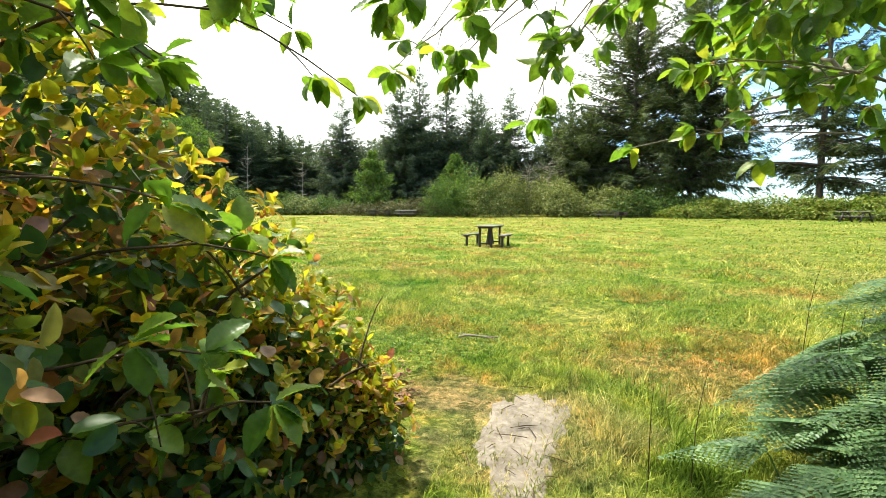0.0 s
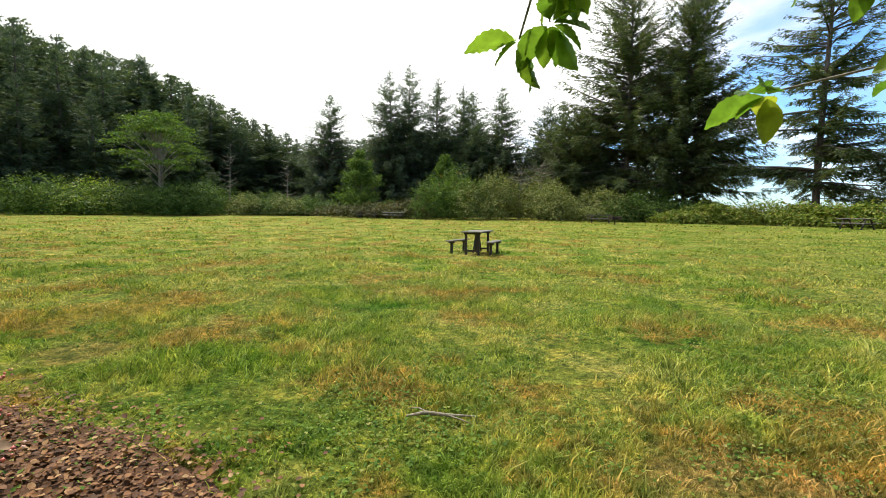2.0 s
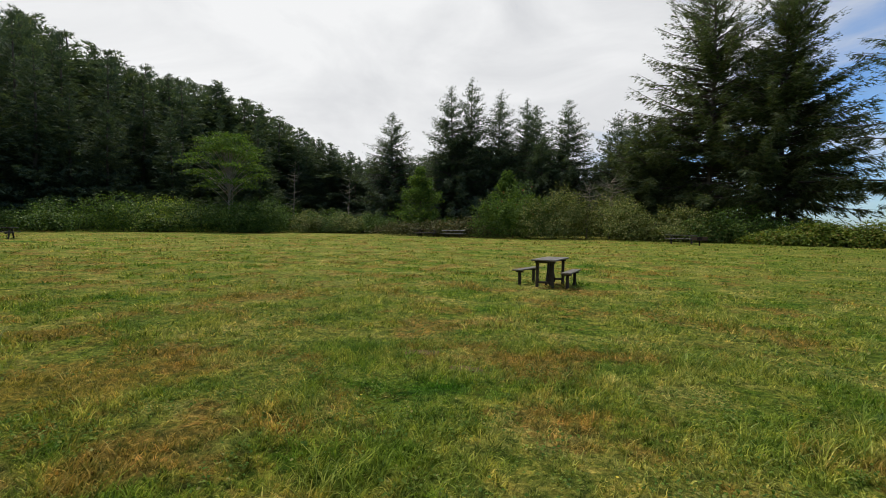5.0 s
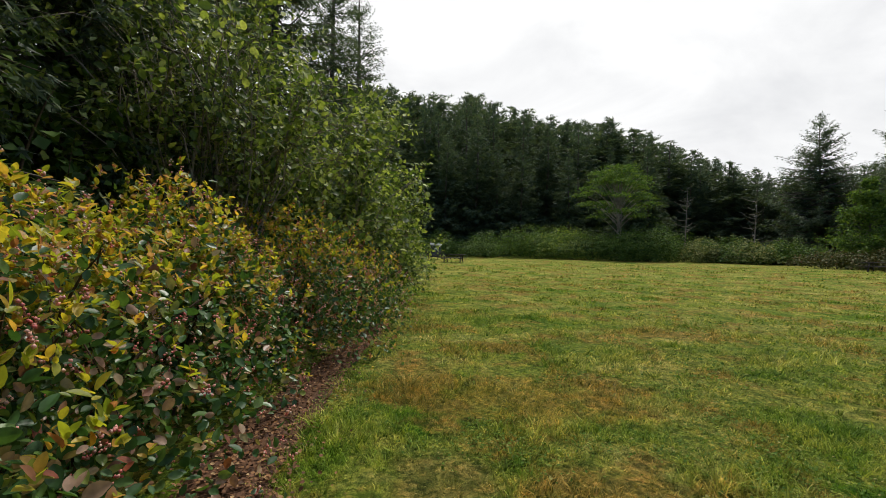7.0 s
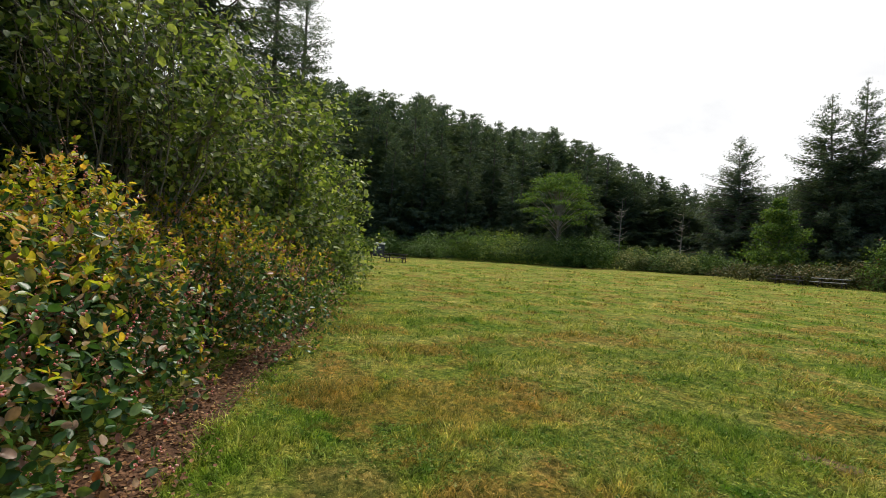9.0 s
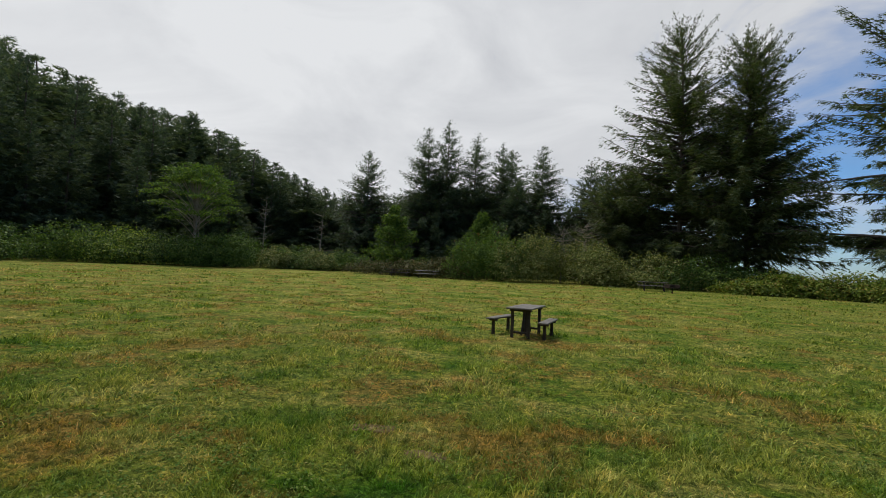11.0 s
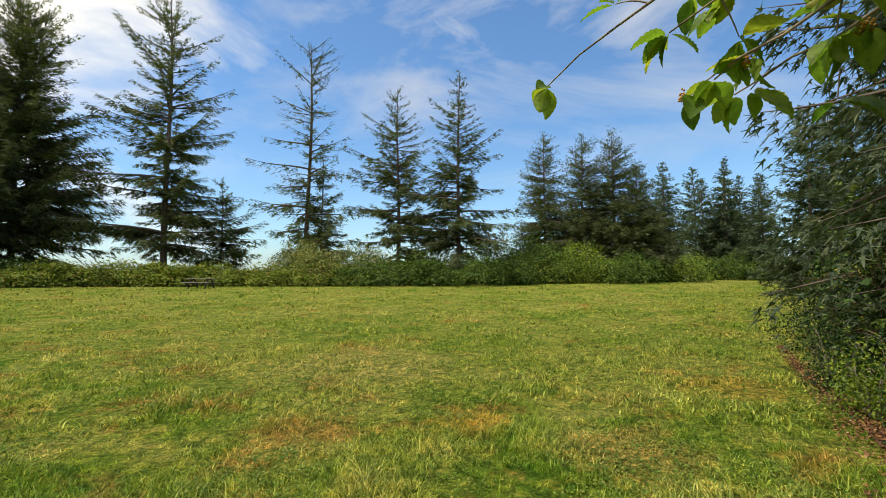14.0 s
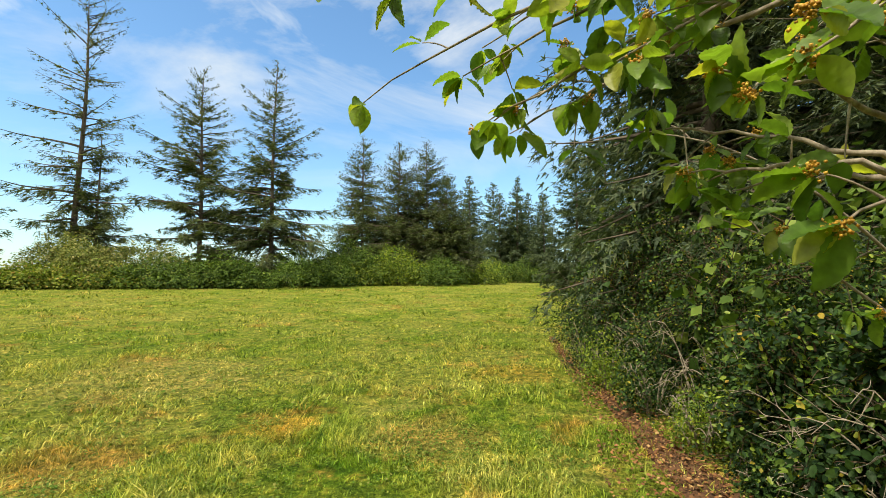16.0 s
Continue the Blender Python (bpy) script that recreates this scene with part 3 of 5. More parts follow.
GAP = "airy spruce with level ragged boughs against the sky"
AIRY = dict(ragged=0.6, per=6, droop=0.30, spray=0.85, toss=0.6, hang=0.42, up=0.45, thin=0.85, fuzz=0.26)
for x, y, top, R, kw in (
    (25.6, 52.7, 30.0, 7.0, dict(levels=56, sprays=64, base=0.04, power=0.55)),
    (31.0, 51.7, 11.4, 3.8, dict(levels=26, sprays=36, base=0.04, power=0.6)),
    (35.7, 44.1, 25.9, 4.8, dict(levels=44, per=5, sprays=30, lean=1.9, base=0.14, power=0.40, ragged=0.8, spray=0.65)),
    (36.2, 42.3, 13.9, 3.4, dict(levels=30, sprays=36, base=0.05)),
    (40.6, 35.5, 21.5, 6.5, dict(levels=46, sprays=60, base=0.04, power=0.75)),
    (41.4, 28.6, 22.2, 5.8, dict(levels=46, sprays=56, base=0.05, power=0.75)),
):
    H = top - float(gz(x, y))
    spruce(spruce_meshes("airy_spruce", H, R, int(x * 10), **(AIRY | kw)), x, y, x * 37, label=GAP, group="spruces along the seaward edge")
for x, y, top, R in ((10.6, 62.3, 29.4, 7.6), (16.3, 59.8, 26.9, 6.5), (5.4, 64.0, 13.7, 5.4)):
    H = top - float(gz(x, y))
    spruce(spruce_meshes("great_spruce", H, R, int(x * 7), levels=66, per=9, sprays=62, spray=0.85, thin=1.0, limb_min=1.5, base=0.03, ragged=0.5, droop=0.30, power=0.48, toss=0.8, hang=0.40, up=0.6, fuzz=0.35), x, y, x * 31, label="tall dense spruce with shaggy drooping boughs", group="tall spruces behind the bushes")
for x, y, top, R in ((-32.2, 74.4, 20.1, 7.2), (-20.6, 69.4, 21.8, 6.2), (-18.4, 70.9, 23.2, 6.0), (-14.5, 72.9, 21.6, 5.8), (-11.0, 75.5, 20.8, 6.0), (-4.8, 72.3, 19.4, 6.2), (1.4, 70.4, 16.6, 5.8), (-25.5, 76.5, 13.5, 5.0), (-8.0, 70.5, 14.5, 5.0)):
    H = top - float(gz(x, y))
    spruce(spruce_meshes("field_spruce", H, R, int(x * 7 + 500), levels=54, per=9, sprays=58, spray=0.7, thin=1.15, limb_min=2.5, base=0.0, ragged=0.3, needle=M_DARKSPRUCE, power=0.78, toss=0.9, droop=0.34, hang=0.55, up=0.35, fuzz=0.4), x, y, x * 31, label="dark pointed spruce behind the meadow bushes", group="spruces at the far side")
for x, y, top, R in ((55.4, 24.4, 18.7, 4.8), (53.7, 19.5, 17.4, 4.8), (54.5, 16.2, 17.6, 5.2), (53.8, 13.6, 13.4, 4.2)):
    H = top - float(gz(x, y))
    spruce(spruce_meshes("corner_spruce", H, R, int(y * 7), levels=50, per=9, sprays=52, spray=0.55, thin=1.1, limb_min=1.5, base=0.0, ragged=0.28, droop=0.36, toss=0.9, power=0.65, fuzz=0.35), x, y, x * 31, label="full green spruce in the corner clump", group="corner clump of spruces")

# the woods: a few kinds of tree, each repeated with its own turn and size
KINDS = [spruce_meshes("wood_spruce", 24, r, 900 + i, levels=60, per=7, sprays=19, spray=0.95, least=0.7, thin=1.3, up=0.4, hang=0.5, limb_min=6.0, base=0.0, ragged=0.28, needle=M_DARKSPRUCE, power=p, toss=0.95, droop=0.35, fuzz=0.35) for i, (r, p) in enumerate(((5.0, 0.80), (5.4, 0.68), (4.6, 0.86), (5.2, 0.74)))]
FRONT = ((-68.0, 36.8, 25.1), (-66.3, 42.3, 26.7), (-66.1, 46.5, 26.0), (-63.8, 51.7, 25.0), (-64.7, 61.7, 25.1), (-62.0, 68.8, 25.7), (-61.8, 78.4, 23.4), (-64.5, 89.0, 23.4), (-65.2, 100.8, 22.7), (-68.7, 116.4, 23.0), (-41.8, 80.7, 14.3), (-43.5, 90.3, 15.5), (80.1, 13.6, 18.8), (75.4, 9.2, 16.7), (66.4, 5.5, 15.6), (60.3, 2.2, 12.1), (4.1, 81.3, 19.2), (-10.1, 79.8, 20.7))
FOREST = "dark spruce standing in the dense wood"
first = {}


def wood_tree(x, y, top, i, wide=1.0):
    k = i % len(KINDS)
    s = (top - float(gz(x, y))) / 24
    if k not in first:
        first[k] = spruce(KINDS[k], x, y, (x * 53) % 360, s, label=FOREST, group="spruces of the surrounding wood")
        return
    ob = copy_thing(first[k], pose(x, y, float(gz(x, y)) - 0.05, 0, 0, (x * 53) % 360))
    ob.scale = (s * wide * (1.05 + 0.3 * ((i * 7) % 5) / 5),) * 2 + (s,)


for i, (x, y, top) in enumerate(FRONT):
    wood_tree(x, y, top, i)
g = np.random.default_rng(21)
RIDGE_YAW, RIDGE_EL = (-78, -60, -55, -45, -40, -35, -31, -27, -16, 4), (19.2, 18.6, 16.8, 15.8, 13.2, 11.2, 9.2, 8.0, 10.5, 9.0)
for i in range(76):
    yaw = -78 + 82 * (i + g.random()) / 76
    dist = g.uniform(68, 92) if yaw < -40 else g.uniform(84, 112)
    el = np.interp(yaw, RIDGE_YAW, RIDGE_EL) * g.uniform(0.66, 0.98)
    x, y = dist * math.sin(radians(yaw)), 6 + dist * math.cos(radians(yaw))
    wood_tree(x, y, 1.6 + dist * math.tan(radians(el)), i)
for i in range(96):
    yaw = -78 + 74 * (i + g.random()) / 96
    dist = g.uniform(86, 108)
    el = np.interp(yaw, RIDGE_YAW, RIDGE_EL) * g.uniform(0.90, 1.0)
    x, y = dist * math.sin(radians(yaw)), 6 + dist * math.cos(radians(yaw))
    wood_tree(x, y, 1.6 + dist * math.tan(radians(el)), i + 1, 1.7)
for i in range(14):
    yaw = 108 + 160 * (i + g.random()) / 14
    dist = g.uniform(20, 36)
    x, y = dist * math.sin(radians(yaw)), 5 + dist * math.cos(radians(yaw))
    wood_tree(x, y, g.uniform(12, 19), i)
for i in range(26):
    yaw = 84 + 60 * (i + g.random()) / 26
    dist = g.uniform(66, 95) if yaw < 97 else g.uniform(22, 60)
    x, y = dist * math.sin(radians(yaw)), 6 + dist * math.cos(radians(yaw))
    if y < 3.5 or dist > 64:
        wood_tree(x, y, 1.6 + dist * math.tan(radians(10.0 if yaw < 97 else 16)), i)
# trees close behind the hedges
NEAR = [spruce_meshes("near_spruce", 20, r, 950 + i, levels=58, per=8, sprays=76, spray=0.34, limb_min=1.6, hang=0.8, base=0.02, ragged=0.32, droop=0.55, needle=M_DARKSPRUCE, thin=1.2, toss=0.8, least=0.22, fuzz=0.3) for i, r in enumerate((3.9, 3.5))]
for i, (x, y, s) in enumerate(((-19.5, 7.6, 1.0), (-14.0, 3.0, 1.05), (-9.5, -0.5, 0.95), (-25.0, 11.0, 0.9), (-7.5, -7.0, 0.9), (4.0, -11.0, 1.0), (6.4, -1.4, 0.85), (10.3, 1.95, 0.95), (13.5, -0.2, 0.9), (18.5, -1.6, 0.85), (25.0, -3.6, 0.85), (33.0, -6.0, 0.8), (-31.0, 14.0, 0.95), (7.5, 0.4, 0.7), (11.5, -2.5, 1.0), (-6.6, 1.4, 0.75), (-10.6, 3.2, 0.8))):
    if i < 2:
        first["n%d" % i] = spruce(NEAR[i], x, y, x * 40, s, label="tall dark spruce rising behind the hedge", group="spruces behind the hedges")
    else:
        ob = copy_thing(first["n%d" % (i % 2)], pose(x, y, float(gz(x, y)) - 0.05, 0, 0, x * 40))
        ob.scale = (s, s, s)


# ---- shrubs ----
def shrub_meshes(name, rx, ry, h, n, size, mat, seed, tips=0, tip_mat=None, flowers=0, shape=KITE, width=1.0, base=0.0, tip_low=0.3, lump=0.28, deep=0.4, stems=14, stem_mat=M_DARKTWIG, flat=0.75, lobes=7, face=1.1, toss=0.36, wide=0.62, low=0.72, gaps=0.0):
    """A mounded shrub: stems, leaves through the outer depth of a lumpy crown, young tips, flowers."""
    g = np.random.default_rng(seed)
    pairs = []
    for k in range(stems):
        a = g.uniform(0, 2 * np.pi)
        q = g.uniform(0.3, 0.92)
        e = (rx * q * math.cos(a), ry * q * math.sin(a), base + (h - base) * g.uniform(0.5, 0.93) * (1 - 0.35 * q * q))
        pairs.append(tube(bezier((0.25 * e[0], 0.25 * e[1], -0.03), (0.5 * e[0], 0.5 * e[1], e[2] * 0.8), e, 7), np.linspace(0.012 + 0.006 * h, 0.004, 7), 4))
        for _ in range(3):
            t = np.array(e) * g.uniform(0.6, 1.0)
            o = t + g.normal(0, 0.12, 3) * (rx, ry, 0.8 * h)
            pairs.append(tube(bezier(t, (t + o) / 2 + (0, 0, 0.1), o, 5), np.linspace(0.006, 0.002, 5), 3))
    out = [("stemwork", mesh_np(name + "_stems", *join(pairs), stem_mat))]

    K = lobes
    la, lq = g.uniform(0, 2 * np.pi, K), np.sqrt(g.random(K)) * wide
    lx, ly = rx * lq * np.cos(la), ry * lq * np.sin(la)
    lr = g.uniform(0.36, 0.56, K)
    lh = (h - base) * (1.02 - 0.42 * lq ** 1.5) * g.uniform(low, 1.0, K)
    lx[0], ly[0], lr[0], lh[0] = 0, 0, 0.6, h - base

    def points(m, depth):
        k = g.choice(K, m, p=(lr * lh) / (lr * lh).sum())
        th = g.uniform(0, 2 * np.pi, m)
        u = g.random(m) ** flat
        e = np.sqrt(np.maximum(0, 1 - u * u)) ** 0.8
        r = 1 - depth * g.random(m) ** 1.6
        c, s_ = np.cos(th), np.sin(th)
        lumps = np.array([noise.noise((a * 2.2 + seed + q, b * 2.2, w * 2.6)) * 0.7 + noise.noise((a * 6 + seed + q, b * 6, w * 6)) * 0.5 for a, b, w, q in zip(c * e, s_ * e, u, k * 3.3)])
        r = r * (1 + lump * lumps)
        P = np.stack([lx[k] + rx * lr[k] * c * e * r, ly[k] + ry * lr[k] * s_ * e * r, base + lh[k] * u * (0.2 + 0.8 * r)], 1)
        N = unit(np.stack([c * e / rx, s_ * e / ry, (0.15 + u) / max(h - base, 0.3)], 1))
        return P, N

    def leaves(m, depth, sz, lift):
        P, N = points(m, depth)
        keep = P[:, 2] > 0.02
        if gaps:
            keep &= np.array([noise.noise((a * gaps + seed, b * gaps, c * gaps)) for a, b, c in P]) > g.uniform(-0.5, 0.12, len(P))
        P, N = P[keep], N[keep]
        m = len(P)
        fwd = N * 0.25 + g.normal(0, 0.65, (m, 3)) + (0, 0, lift - 0.15)
        up = N * face + g.normal(0, toss, (m, 3)) + (0, 0, 0.45)
        return scatter(P, fwd, up, sz * g.uniform(0.6, 1.25, m), shape, width)

    out.append(("foliage", mesh_np(name + "_leaves", *leaves(n, deep, size, 0.0), mat)))
    if tips:
        P, N = points(int(tips * 0.36), 0.05)
        ok = g.random(len(P)) < np.clip(1.6 * P[:, 2] / h - tip_low, 0.06, 1)
        P, N = P[ok], N[ok]
        d0 = np.repeat(unit(N * 0.5 + g.normal(0, 0.25, P.shape) + (0, 0, 0.8)), 5, 0)
        Q = np.repeat(P + N * 0.03, 5, 0) + d0 * np.tile(np.linspace(0, 0.6, 5), len(P))[:, None] * size
        side = g.normal(0, 0.75, Q.shape)
        out.append(("young_foliage", mesh_np(name + "_tips", *scatter(Q, d0 * 0.8 + side, d0 * 0.9 - side * 0.5, size * g.uniform(0.5, 1.05, len(Q)), shape, width * 0.9), tip_mat)))
    if flowers:
        P, N = points(flowers, 0.06)
        Q = np.repeat(P, 7, 0) + np.repeat(N, 7, 0) * 0.075 + g.normal(0, 0.010, (flowers * 7, 3)) + np.tile(np.linspace(-0.045, 0.045, 7), flowers)[:, None] * (0.7, 0.2, 0.6)
        out.append(("blossom", mesh_np(name + "_flowers", *scatter(Q, g.normal(0, 1, (len(Q), 3)), g.normal(0, 1, (len(Q), 3)), g.uniform(0.013, 0.024, len(Q)), BEAD), M_PINK)))
    return out


BEAD = (np.array([(0.5, 0, 0), (-0.5, 0, 0), (0, 0.5, 0), (0, -0.5, 0), (0, 0, 0.5), (0, 0, -0.5)]), np.array([(0, 2, 4), (2, 1, 4), (1, 3, 4), (3, 0, 4), (2, 0, 5), (1, 2, 5), (3, 1, 5), (0, 3, 5)]))


def shrub(meshes, x, y, rz, label, name="shrub", group="", category="shrub"):
    ob = root(name, x, y, float(gz(x, y)), rz)
    for n, me in meshes:
        child(n, me, ob)["kind"] = "stuff"
    return tagged(ob, label, category, group)


# left hedge of salal from the way in to its rounded end
SALAL = "salal hedge shrub with yellow and orange young leaves"
for i, (x, y, rx, ry, h, n, size, tips) in enumerate((
    (-1.25, 2.10, 1.05, 1.05, 1.90, 5200, 0.080, 2600),
    (-1.42, 2.95, 1.02, 0.95, 1.95, 7000, 0.078, 4800),
    (-1.08, 3.58, 0.72, 0.66, 1.18, 4600, 0.068, 4200),
    (-0.72, 3.90, 0.40, 0.38, 0.55, 1700, 0.056, 2200),
    (-2.75, 3.95, 1.50, 1.28, 1.60, 8500, 0.078, 5200),
    (-4.55, 4.30, 2.10, 1.52, 2.05, 13000, 0.076, 11000),
    (-6.50, 5.05, 2.15, 1.65, 2.20, 13000, 0.076, 11000),
    (-8.70, 6.60, 2.15, 1.80, 2.25, 10500, 0.075, 10000),
    (-10.55, 7.85, 1.80, 1.60, 2.10, 9000, 0.066, 8000),
)):
    shrub(shrub_meshes("salal", rx, ry, h, n, size, M_SALAL, 40 + i, tips, M_SALAL_TIP, 560 if i > 4 else 160 if i == 4 else 0, OVAL, 0.78, tip_low=0.6 if i > 3 else 0.05, gaps=3.2 if i > 3 else 0.0, deep=0.6, lump=0.34, lobes=12, face=0.55, toss=0.6), x, y, 0, SALAL, "salal_shrub", "salal hedge")

# shrubs whose leaves sit along arching branches
def branchy_meshes(name, R, h, seed, branches, leaves, size, mat, low=0.3, spread=0.55, width=0.55, shape=KITE, twig=M_TWIG, reach=1.0, tips=0, tip_mat=None):
    g = np.random.default_rng(seed)
    pairs, P, D, U, tipP = [], [], [], [], []
    for k in range(branches):
        a = g.uniform(0, 2 * np.pi)
        f = g.random()
        el = low * h + (1 - low) * h * f
        r = R * math.sqrt(max(0.06, 1 - (f * 0.92) ** 2)) * g.uniform(0.55, 1.12) * reach
        e = np.array((r * math.cos(a), r * math.sin(a), el))
        o = g.normal(0, 0.12 * R, 2)
        c = np.array((e[0] * 0.35 + o[0], e[1] * 0.35 + o[1], min(h * 1.08, el * g.uniform(0.8, 1.25) + 0.2)))
        pts = bezier((o[0], o[1], -0.03), c, e, 9)
        pts[2:] += g.normal(0, 0.02 * R, (7, 3))
        pairs.append(tube(pts, np.linspace(0.008 + 0.003 * h, 0.003, 9), 3))
        for _ in range(8):
            t = g.uniform(0.35, 1.0)
            i = min(7, int(t * 8))
            p = pts[i]
            d = unit(unit(pts[i + 1] - pts[i]) * 0.7 + g.normal(0, spread, 3) + (0, 0, 0.12))
            L = R * g.uniform(0.14, 0.36)
            q = p + d * L + (0, 0, -0.12 * L)
            tw = bezier(p, p + d * L * 0.5 + (0, 0, 0.06 * L), q, 4)
            pairs.append(tube(tw, np.linspace(0.005, 0.0018, 4), 3))
            m = max(4, int(leaves * (0.5 + L / R)))
            s = g.uniform(0.15, 1.0, m) * 3
            j = np.minimum(2, s.astype(int))
            base = tw[j] + (tw[j + 1] - tw[j]) * (s - j)[:, None]
            P.append(base + g.normal(0, size * 0.7, (m, 3)))
            D.append(d * 0.6 + g.normal(0, 0.6, (m, 3)) + (0, 0, -0.12))
            tipP.append(q)
    P, D = np.concatenate(P), np.concatenate(D)
    ok = P[:, 2] > 0.03
    P, D = P[ok], D[ok]
    V = scatter(P, D, unit(P * (1, 1, 0.3)) * 0.8 + g.normal(0, 0.5, P.shape) + (0, 0, 0.6), size * g.uniform(0.55, 1.25, len(P)), shape, width)
    out = [("stemwork", mesh_np(name + "_stems", *join(pairs), twig)), ("foliage", mesh_np(name + "_leaves", *V, mat))]
    if tips:
        T = np.array(tipP)
        T = np.repeat(T, tips, 0) + g.normal(0, size * 0.8, (len(T) * tips, 3))
        T = T[T[:, 2] > 0.05]
        out.append(("young_foliage", mesh_np(name + "_tips", *scatter(T, g.normal(0, 0.6, T.shape) + (0, 0, 0.5), g.normal(0, 0.5, T.shape) + (0, 0, 1), size * 0.85, shape, width), tip_mat)))
    return out


# tall leafy shrubs behind the hedge and beyond it
for i, (x, y, R, h, br, lv, size) in enumerate((
    (-9.9, 5.3, 3.1, 5.8, 120, 17, 0.112),
    (-12.9, 8.3, 2.9, 5.3, 90, 18, 0.14),
    (-16.3, 10.2, 2.9, 4.7, 80, 22, 0.14),
    (-20.8, 11.0, 3.0, 4.4, 60, 20, 0.15),
    (-25.8, 13.0, 3.2, 4.2, 50, 18, 0.18),
    (-31.0, 15.8, 3.3, 4.2, 45, 18, 0.20),
)):
    shrub(branchy_meshes("tall_shrub", R, h, 70 + i, br, lv, size, M_OLIVE if i < 3 else M_SHRUB, low=0.56 if i == 0 else 0.30 if i == 1 else 0.08, shape=OVAL if i < 2 else KITE, width=0.85), x, y, 0, "tall leafy deciduous shrub with grey twigs", "deciduous_shrub", "tall shrubs behind the hedge")
for i, (x, y, R, h) in enumerate(((-12.4, 8.9, 1.7, 2.0), (-14.4, 9.7, 1.7, 1.9), (-17.0, 11.0, 1.8, 1.9))):
    shrub(shrub_meshes("foot_shrub", R, R * 0.9, h, 5000, 0.075, M_SHRUB, 80 + i, deep=0.5, lump=0.4), x, y, 0, "leafy green shrub at the hedge foot", "deciduous_shrub", "tall shrubs behind the hedge")

for i, (x, y, R, h) in enumerate(((-11.0, 3.9, 2.4, 5.6), (-8.2, 2.9, 2.0, 4.6), (-14.8, 6.9, 2.6, 5.4), (-18.5, 9.2, 2.6, 3.6), (3.2, 0.2, 2.2, 3.2), (6.2, 1.0, 2.4, 3.6), (9.5, 1.6, 2.4, 3.8), (13.0, 2.0, 2.4, 4.0))):
    shrub(shrub_meshes("thicket", R * 1.3, R * 1.2, h, 4200, 0.15, M_DARKBUSH, 140 + i, deep=0.6, lump=0.45), x, y, 0, "dark thicket filling the wood behind the shrubs", "thicket", "thickets under the trees")

# evergreen shrubs along the right of the way in
for i, (x, y, R, h, br, lv, size) in enumerate((
    (3.55, 2.80, 1.15, 1.75, 70, 24, 0.060),
    (3.45, 3.55, 0.80, 1.35, 60, 22, 0.066),
    (4.45, 3.35, 0.95, 1.55, 70, 24, 0.058),
    (5.2, 2.75, 1.45, 2.0, 90, 30, 0.046),
    (7.2, 3.0, 1.5, 2.3, 90, 30, 0.048),
    (9.5, 3.3, 1.65, 2.7, 90, 28, 0.055),
    (12.0, 3.0, 1.8, 3.1, 80, 28, 0.065),
    (15.2, 2.5, 2.1, 3.3, 70, 26, 0.085),
    (19.2, 1.2, 2.4, 3.4, 60, 24, 0.11),
    (24.5, -0.3, 2.9, 3.4, 60, 22, 0.14),
    (31.5, -2.2, 3.6, 3.4, 60, 22, 0.17),
    (40.0, -3.8, 4.0, 3.5, 60, 22, 0.20),
    (49.0, -5.0, 4.0, 3.5, 60, 22, 0.22),
)):
    shrub(branchy_meshes("huckleberry", R, h, 90 + i, br, lv, size, M_HUCKLE, low=0.02, shape=OVAL if i < 4 else KITE, width=0.75, twig=M_DARKTWIG, tips=1 if i < 6 else 0, tip_mat=M_SHRUB), x, y, 0, "dark evergreen shrub with small glossy leaves", "evergreen_shrub", "evergreen shrubs beside the way in")
for i, (x, y, R, h) in enumerate(((3.9, 2.95, 1.2, 1.2), (5.6, 3.15, 1.3, 1.35), (7.7, 3.5, 1.4, 1.6), (10.2, 3.85, 1.5, 1.7), (13.0, 3.7, 1.7, 1.9))):
    shrub(shrub_meshes("low_huckleberry", R, R * 0.85, h, 7000, 0.05, M_HUCKLE, 110 + i, deep=0.6, lump=0.6, face=0.6, toss=0.55, width=0.75, stem_mat=M_TWIG, stems=20), x, y, 0, "low dark evergreen shrub with twiggy foot", "evergreen_shrub", "evergreen shrubs beside the way in")

for i, (x, y, R, h) in enumerate(((4.3, 3.85, 0.38, 0.5), (5.35, 4.05, 0.46, 0.65), (6.5, 4.2, 0.5, 0.8), (7.8, 4.5, 0.55, 0.9), (9.2, 4.6, 0.65, 1.0), (3.4, 3.7, 0.36, 0.4))):
    shrub(shrub_meshes("foot_huckleberry", R * 1.3, R, h, 2200, 0.042, M_SHRUB if i % 2 else M_HUCKLE, 160 + i, deep=0.7, lump=0.6, face=0.5, toss=0.6, width=0.7, stem_mat=M_TWIG, stems=10), x, y, 0, "small yellowish green shrub at the thicket foot", "evergreen_shrub", "evergreen shrubs beside the way in")

